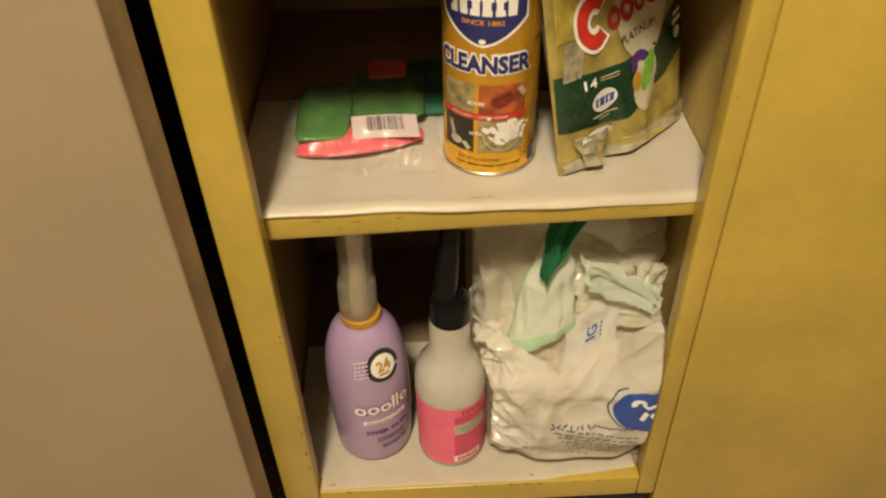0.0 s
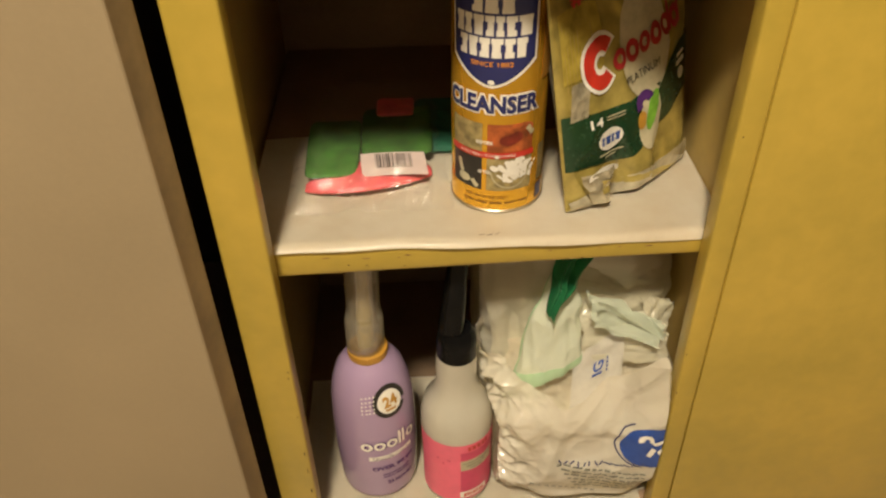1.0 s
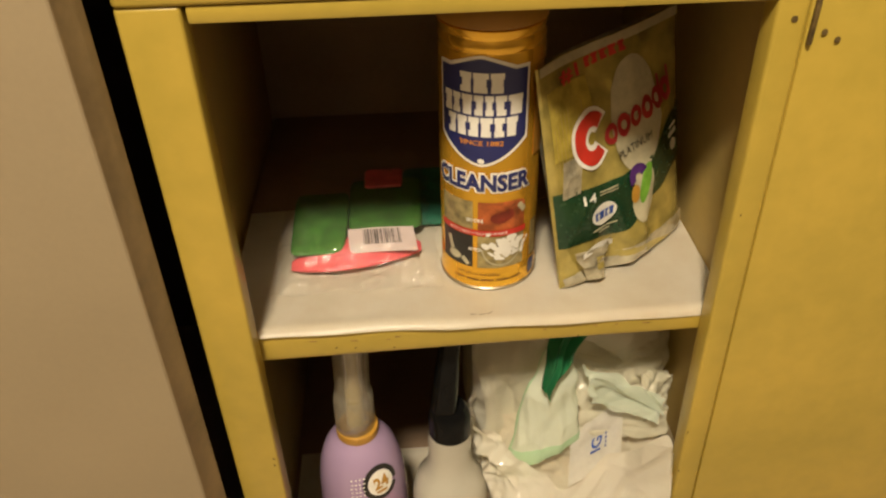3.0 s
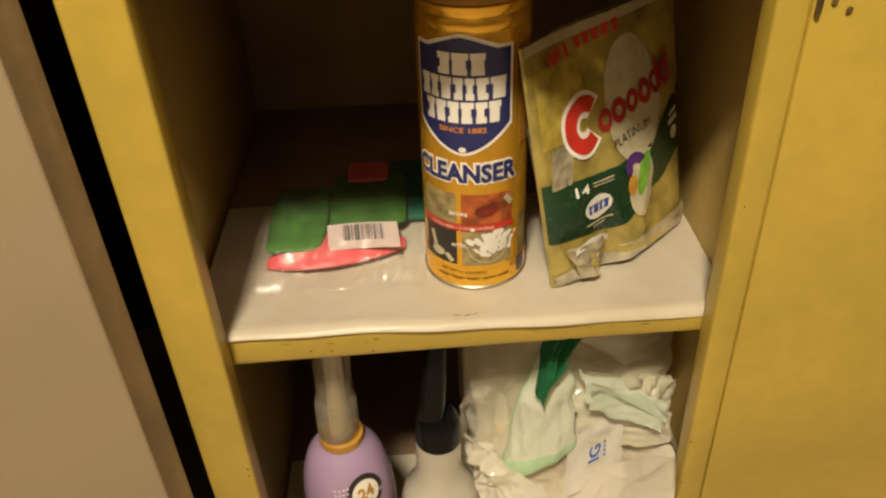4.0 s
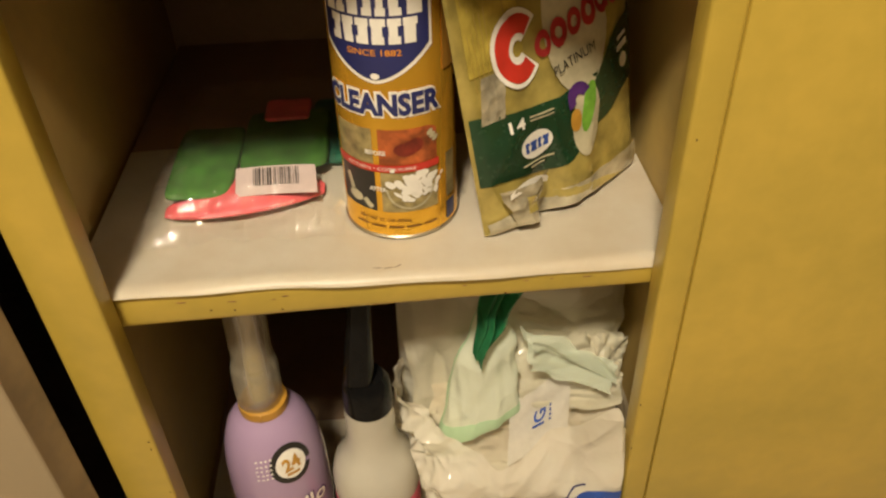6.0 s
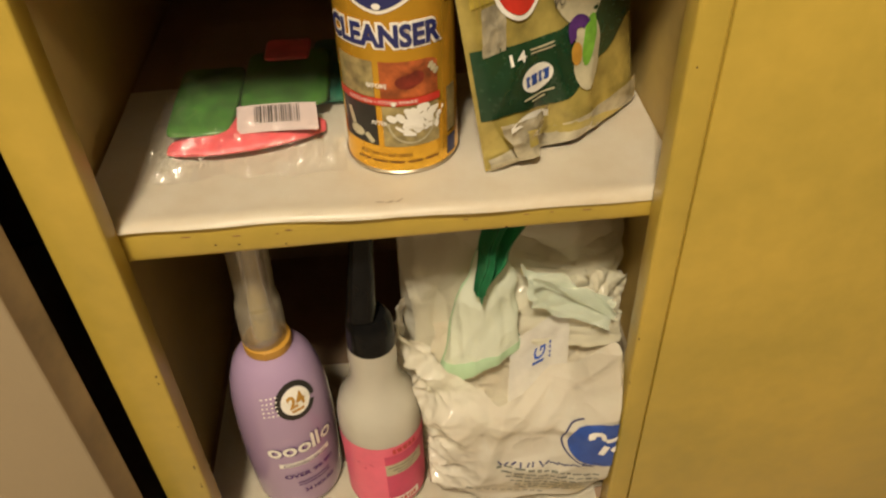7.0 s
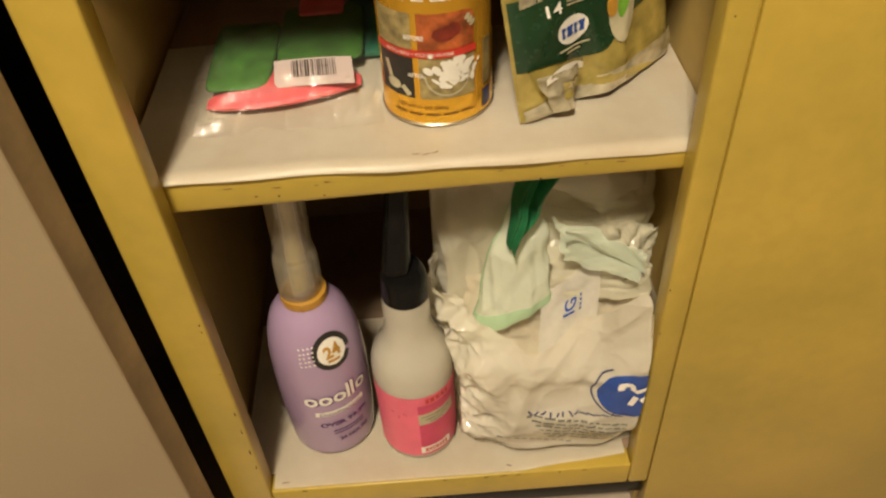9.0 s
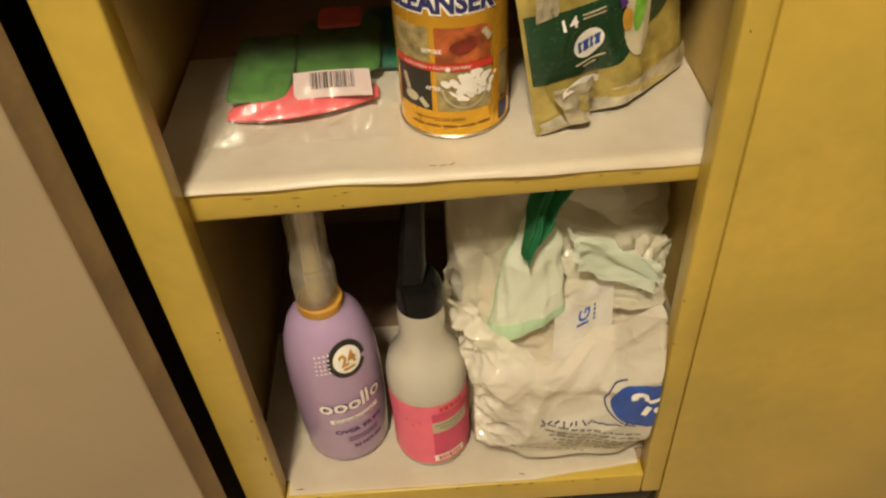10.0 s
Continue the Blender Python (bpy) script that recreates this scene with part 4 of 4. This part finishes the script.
def bag_front(u, v, off=0.0):
    """u 0 to 1 round the front from the left-hand back to the right-hand back, v 0 to 1 from floor to rim."""
    a = radians(-118 + 236 * u)
    s, c = math.sin(a), math.cos(a)
    e = 0.62 if s > 0 else 0.8
    ex = math.copysign(abs(s) ** e, s)
    ey = math.copysign(abs(c) ** (0.5 if s > 0 else 0.7), c)
    x = CX + 0.100 * ex
    rim = interp(x, RIM) if c > -0.2 else 0.29
    z = ZB + 0.003 + (rim - ZB - 0.003) * v
    h = (z - ZB) / 0.17
    swell = interp(h, [(0, 0.62), (0.06, 0.84), (0.17, 1.00), (0.42, 1.06), (0.75, 0.98), (1.1, 0.84), (1.5, 0.74)])
    swell += 0.23 * min(1, max(0, ex - 0.2) / 0.5) * min(1, max(0, h - 0.15) / 0.4)
    p = Vector((CX + 0.100 * ex * min(1.0, 0.5 + 0.5 * swell), CY - 0.106 * ey * swell, z))
    if c > 0.1:
        p.y -= 0.017 * min(1, max(0, ex - 0.35) / 0.35) * min(1, max(0, h - 0.2) / 0.35)
    n = Vector((s, -c, 0.15)).normalized()
    left = min(1.0, 1.5 * max(0.0, 1 - abs(u - 0.25) / 0.19))
    slant = (1.0, 1.0, 0.6)
    broad = noise.noise(Vector((p.x * 13 + p.z * 9, p.y * 10, p.z * 15 - p.x * 6)))
    d = 0.008 * broad + 0.0032 * creases(p, 0.075, 0.7, slant) + 0.0005 * creases(p, 0.024, 3.1, slant)
    d += 0.0015 * ridges(p, 0.085, 2.2, (1, 1, 0.8))
    d += left * (0.0085 * ridges(p, 0.040, 9.1, (1, 1, 0.75)) + 0.0042 * ridges(p, 0.021, 2.4, (0.8, 1, 1.1)) + 0.0016 * ridges(p, 0.010, 5.4) + 0.006 * v)
    # crushed patch round the print
    d += 0.0030 * math.exp(-((p.x - 0.292) / 0.030) ** 2 - ((p.z - 0.192) / 0.014) ** 2) * (creases(p, 0.016, 6.6, (0.5, 1, 1)) + 0.5)
    for x0, z0, x1, z1, amp in FOLDS:
        ux, uz = x1 - x0, z1 - z0
        t = min(1, max(0, ((p.x - x0) * ux + (p.z - z0) * uz) / (ux * ux + uz * uz)))
        gap = math.hypot(p.x - x0 - t * ux, p.z - z0 - t * uz)
        d += amp * max(0, 1 - gap / 0.011) * math.sin(math.pi * min(1, 0.12 + t))
    if v > 0.88:
        d += 0.005 * (v - 0.88) / 0.12 * math.sin(33 * u + 2 * math.sin(11 * u))
    p = p + n * d
    p.z += 0.006 * v * noise.noise(Vector((u * 13, 1.5, 0.3)))
    p.x = min(p.x, 0.3615)
    if p.y < 0.006:
        p.y = 0.006 - 0.010 * math.tanh((0.006 - p.y) / 0.010)
    p.z = max(p.z, ZB + 0.0025)
    # the bag leans against the soap bottle without entering it
    ay = p.y - 0.0580
    need = interp(p.z, [(0.11, 0.0400), (0.238, 0.0410), (0.262, 0.030), (0.285, 0.023), (0.35, 0.020)])
    if p.y < 0.072:
        p.x = max(p.x, 0.1435 + need - 0.0012 + 0.0015 * broad + 0.15 * max(0.0, d))
    else:
        p.x = max(p.x, 0.1435 + math.sqrt(max(0.0, need * need - ay * ay)), 0.158)
    if p.y < 0.022:
        p.x = min(max(p.x, 0.002), W + 0.0015)
    return p + off * Vector((0.25 * s, -1, 0.15)).normalized()


def back_lump(u, v):
    a, b = 2 * math.pi * u, math.pi * (0.03 + 0.94 * v)
    sa, ca = math.sin(a), math.cos(a)
    fx, fy = math.copysign(abs(sa) ** 0.65, sa), math.copysign(abs(ca) ** 0.65, ca)
    p = Vector((0.264 + 0.103 * math.sin(b) ** 0.5 * fx, 0.176 - 0.086 * math.sin(b) ** 0.5 * fy, 0.285 - 0.162 * math.cos(b)))
    n = Vector((math.sin(a), -math.cos(a), -0.6 * math.cos(b))).normalized()
    fold = 0.010 * noise.noise(Vector((p.x * 9 + p.z * 20, p.z * 10, p.y * 9)))
    p = p + n * (fold + 0.006 * creases(p, 0.085, 2.2, (1, 1, 0.5)) + 0.0045 * ridges(p, 0.055, 6.1, (1, 1, 0.6)))
    p.x, p.z = min(max(p.x, 0.170), 0.3580), min(p.z, 0.452)
    return p


def carrier_bag():
    bag = thing("carrier_bag", (CX, CY, ZB), "crumpled cream plastic carrier bag stuffed with other bags", "bag")
    part("bag_front", grid(bag_front, 220, 130), BAG, bag)
    part("bag_back", grid(back_lump, 170, 110, closed=True), BACKBAG, bag, "white crushed plastic rising behind")

    def fn(x, z, off=0.0):
        """Across and up the front of the bag, in metres."""
        k = (x - CX) / 0.098
        sn = math.copysign(min(1, abs(k)) ** (1 / (0.62 if k > 0 else 0.8)), k)
        return bag_front(0.5 + math.degrees(math.asin(sn)) / 236, (z - ZB - 0.003) / (interp(x, RIM) - ZB - 0.003), off)
    part("logo_outline", arc(fn, 0.3365, 0.2325, 0.0312, 0.0324, 125, 250, 0.0014, 1.27), NAVY, bag)
    part("logo_oval", oval(fn, 0.338, 0.2330, 0.0375, 0.0290, 0.0016, 36, 0.22, 10), BLUEINK, bag, "blue oval store mark")
    part("logo_block", joined([arc(fn, 0.3225, 0.2430, 0.0030, 0.0078, -20, 200, 0.0026), bar(fn, 0.3345, 0.2430, 0.0100, 0.0045, 0.0026, 0.5), oval(fn, 0.3450, 0.2450, 0.0060, 0.0042, 0.0026, 20, 0.4)]), WHITEINK, bag)
    part("logo_block", joined([bar(fn, 0.3290, 0.2275, 0.0048, 0.0140, 0.0026, -0.35), oval(fn, 0.3400, 0.2290, 0.0058, 0.0046, 0.0026, 20, -0.5)]), WHITEINK, bag)
    rn = random.Random(8)
    rows = []
    for k in range(6):
        z, x = 0.194 - 0.0070 * k, 0.243 + 0.004 * k
        while x < 0.330 - 0.002 * k:
            w = rn.uniform(0.003, 0.009)
            rows.append(bar(fn, x + w / 2, z + 0.0022 * math.sin(55 * x) - 0.06 * (x - 0.29), w, rn.uniform(0.0018, 0.0034), 0.0014, 0.02 + rn.uniform(-0.2, 0.2), 4))
            x += w + 0.0018
    part("small_print", joined(rows), OLIVE, bag, "grey unreadable small print")
    strokes = []
    for k in range(15):
        x = 0.246 + 0.0056 * k + rn.uniform(-0.001, 0.001)
        strokes.append(bar(fn, x, 0.204 + 0.06 * (x - 0.29) + rn.uniform(-0.0015, 0.0015), rn.uniform(0.0045, 0.0075), 0.0014, 0.0014 + 0.00002 * k, rn.choice((0.1, 1.2, -1.1, 1.5, -0.3, 0.8)), 4))
    part("headline_print", joined(strokes), NAVY, bag)
    part("side_print", joined([bar(fn, 0.222 + 0.0068 * k, 0.168 - 0.0022 * k, 0.0045, 0.0016, 0.0014, -0.2, 3) for k in range(10)]), OLIVE, bag)

    green = thing("produce_bag", (0.236, 0.075, 0.22), "pale green thin produce bag poking out of the carrier bag", "bag")

    def green_lump(u, v, off=0.0):
        a = 2 * math.pi * u
        w = interp(v, [(0, 0.033), (0.3, 0.031), (0.6, 0.025), (0.85, 0.014), (1.0, 0.009)])
        cxx = interp(v, [(0, 0.233), (0.4, 0.236), (0.75, 0.240), (1.0, 0.243)])
        cyy = interp(v, [(0, 0.058), (0.5, 0.070), (1.0, 0.082)])
        p = Vector((cxx + w * math.sin(a), cyy - w * 0.40 * math.cos(a), 0.284 + 0.106 * v + 0.021 * (1 - v) * math.sin(a)))
        k = crumple(Vector((p.x, p.y, p.z * 0.35)), 0.022, 3.3)
        return p + Vector((math.sin(a), -math.cos(a), 0)) * (off + 0.0006 * k + 0.0030 * ridges(p, 0.030, 4.4, (1, 1, 0.16)) + 0.0012 * ridges(p, 0.012, 7.4, (1, 1, 0.12)))
    part("film", grid(green_lump, 80, 60, closed=True), GREENBAG, green)

    def tail(u, v):
        x = interp(v, [(0, 0.232), (0.4, 0.243), (1, 0.262)]) + (u - 0.5) * interp(v, [(0, 0.010), (0.4, 0.022), (1.0, 0.036)])
        y = 0.052 + 0.020 * v + 0.006 * math.sin(9 * u + 3 * v) + 0.004 * math.sin(19 * u + 2 * v)
        return Vector((x, y, 0.362 + 0.084 * v))
    t = grid(tail, 26, 26)
    bmesh.ops.solidify(t, geom=t.faces[:], thickness=0.0006)
    part("handle", t, DEEPGREEN, green, "twisted deep green handle")

    part("hem", grid(lambda u, v: green_lump(u, (0.13 - 0.05 * math.sin(2 * math.pi * u)) * v - 0.005, 0.0007), 80, 4, closed=True), HEM, green, "green hem of the produce bag")
    part("side_seam", grid(lambda u, v: green_lump(0.735 + 0.055 * u, v, 0.0007), 6, 50), HEM, green, "green side seam of the produce bag")

    def fold_sheet(tl, tr, br, bl, amp, size, seed, stretch=(1, 1, 1)):
        """A crushed sheet of film hung between four corners, with sharp folds and a ragged edge."""
        tl, tr, br, bl = Vector(tl), Vector(tr), Vector(br), Vector(bl)
        n = (tr - tl).cross(bl - tl).normalized()

        def at(u, v):
            u += 0.05 * noise.noise(Vector((v * 6, seed, 1))) * (1 if u > 0.9 or u < 0.1 else 0)
            p = tl.lerp(tr, u).lerp(bl.lerp(br, u), v)
            d = amp * (0.6 * creases(p, size, seed, stretch) + 0.55 * ridges(p, size * 0.8, seed + 2, stretch) + 0.2 * ridges(p, size * 0.35, seed + 4, stretch)) + 1.6 * amp * noise.noise(p * 22 + Vector((seed, 0, 0)))
            edge = 0.005 * noise.noise(Vector((u * 3.5, v * 3.5, seed)))
            return p + n * d + Vector((edge, 0, edge)) * (1 if min(u, v, 1 - u, 1 - v) < 0.08 else 0.2)
        bm = grid(at, 60, 60)
        bmesh.ops.solidify(bm, geom=bm.faces[:], thickness=0.0004)
        return bm
    part("fold", fold_sheet((0.166, 0.110, 0.440), (0.246, 0.100, 0.445), (0.236, 0.062, 0.262), (0.182, 0.072, 0.268), 0.0060, 0.050, 1.0, (1, 1, 0.4)), BACKBAG, bag, "upright white fold of film")
    part("fold", fold_sheet((0.250, 0.120, 0.448), (0.356, 0.128, 0.440), (0.356, 0.088, 0.338), (0.262, 0.080, 0.372), 0.0060, 0.048, 4.0, (0.6, 1, 1)), BACKBAG, bag, "white fold of film draped behind")
    part("lining", fold_sheet((0.195, 0.074, 0.312), (0.346, 0.078, 0.330), (0.340, 0.034, 0.215), (0.200, 0.034, 0.215), 0.0045, 0.040, 15.0), BAG, bag, "cream inner side of the bag")
    film = thing("clear_bag", (0.305, 0.085, 0.30), "clear greenish crushed film bag tucked inside the carrier bag", "bag")

    part("film", fold_sheet((0.262, 0.080, 0.366), (0.352, 0.082, 0.352), (0.350, 0.050, 0.300), (0.268, 0.052, 0.300), 0.0050, 0.036, 7.0, (0.45, 1, 1)), BACKBAG, film)
    part("flap", fold_sheet((0.266, 0.066, 0.382), (0.340, 0.060, 0.342), (0.336, 0.044, 0.322), (0.272, 0.050, 0.350), 0.0030, 0.030, 9.0, (0.3, 1, 1)), GREENFILM, film, "greenish fold of clear film")
    part("flap", fold_sheet((0.318, 0.070, 0.368), (0.356, 0.076, 0.352), (0.354, 0.060, 0.300), (0.326, 0.052, 0.318), 0.0045, 0.026, 12.0), BACKBAG, film)

    def ribbon(u, v):
        p = Vector((0.272 + 0.070 * u, 0.046 + 0.010 * math.sin(3 * u), 0.372 - 0.044 * u + 0.012 * v))
        return p + Vector((0, 0.004 * math.sin(7 * u + 3 * v), 0.002 * math.sin(11 * u)))
    r = grid(ribbon, 26, 4)
    bmesh.ops.solidify(r, geom=r.faces[:], thickness=0.0005)
    part("fold", r, GREENFILM, film)

    packet = thing("paper_packet", (0.285, 0.05, 0.27), "small white paper packet with blue print inside the bag", "packet")
    o, ex, ey = Vector((0.2540, 0.032, 0.256)), Vector((0.050, 0.008, 0.030)), Vector((0.004, 0.024, 0.050))

    def sheet(x, y, off=0.0):
        nn = ex.cross(ey).normalized()
        return o + ex * x + ey * y + nn * (0.003 * math.sin(3.2 * x + 1) + 0.002 * noise.noise(Vector((x * 4, y * 4, 1))) + off)
    sh = grid(lambda u, v: sheet(u, v), 16, 16)
    bmesh.ops.solidify(sh, geom=sh.faces[:], thickness=0.0015)
    part("paper", sh, WHITEINK, packet)
    part("lettering", lettering("IG", sheet, 0.50, 0.50, 0.24, 0.20, 0.0012, turn=1.42, fat=0.02), BLUEINK, packet)
    part("fine_print", joined([bar(sheet, 0.68, 0.38 + 0.07 * k, 0.03, 0.045, 0.0012) for k in range(4)]), BLUEINK, packet)


carrier_bag()
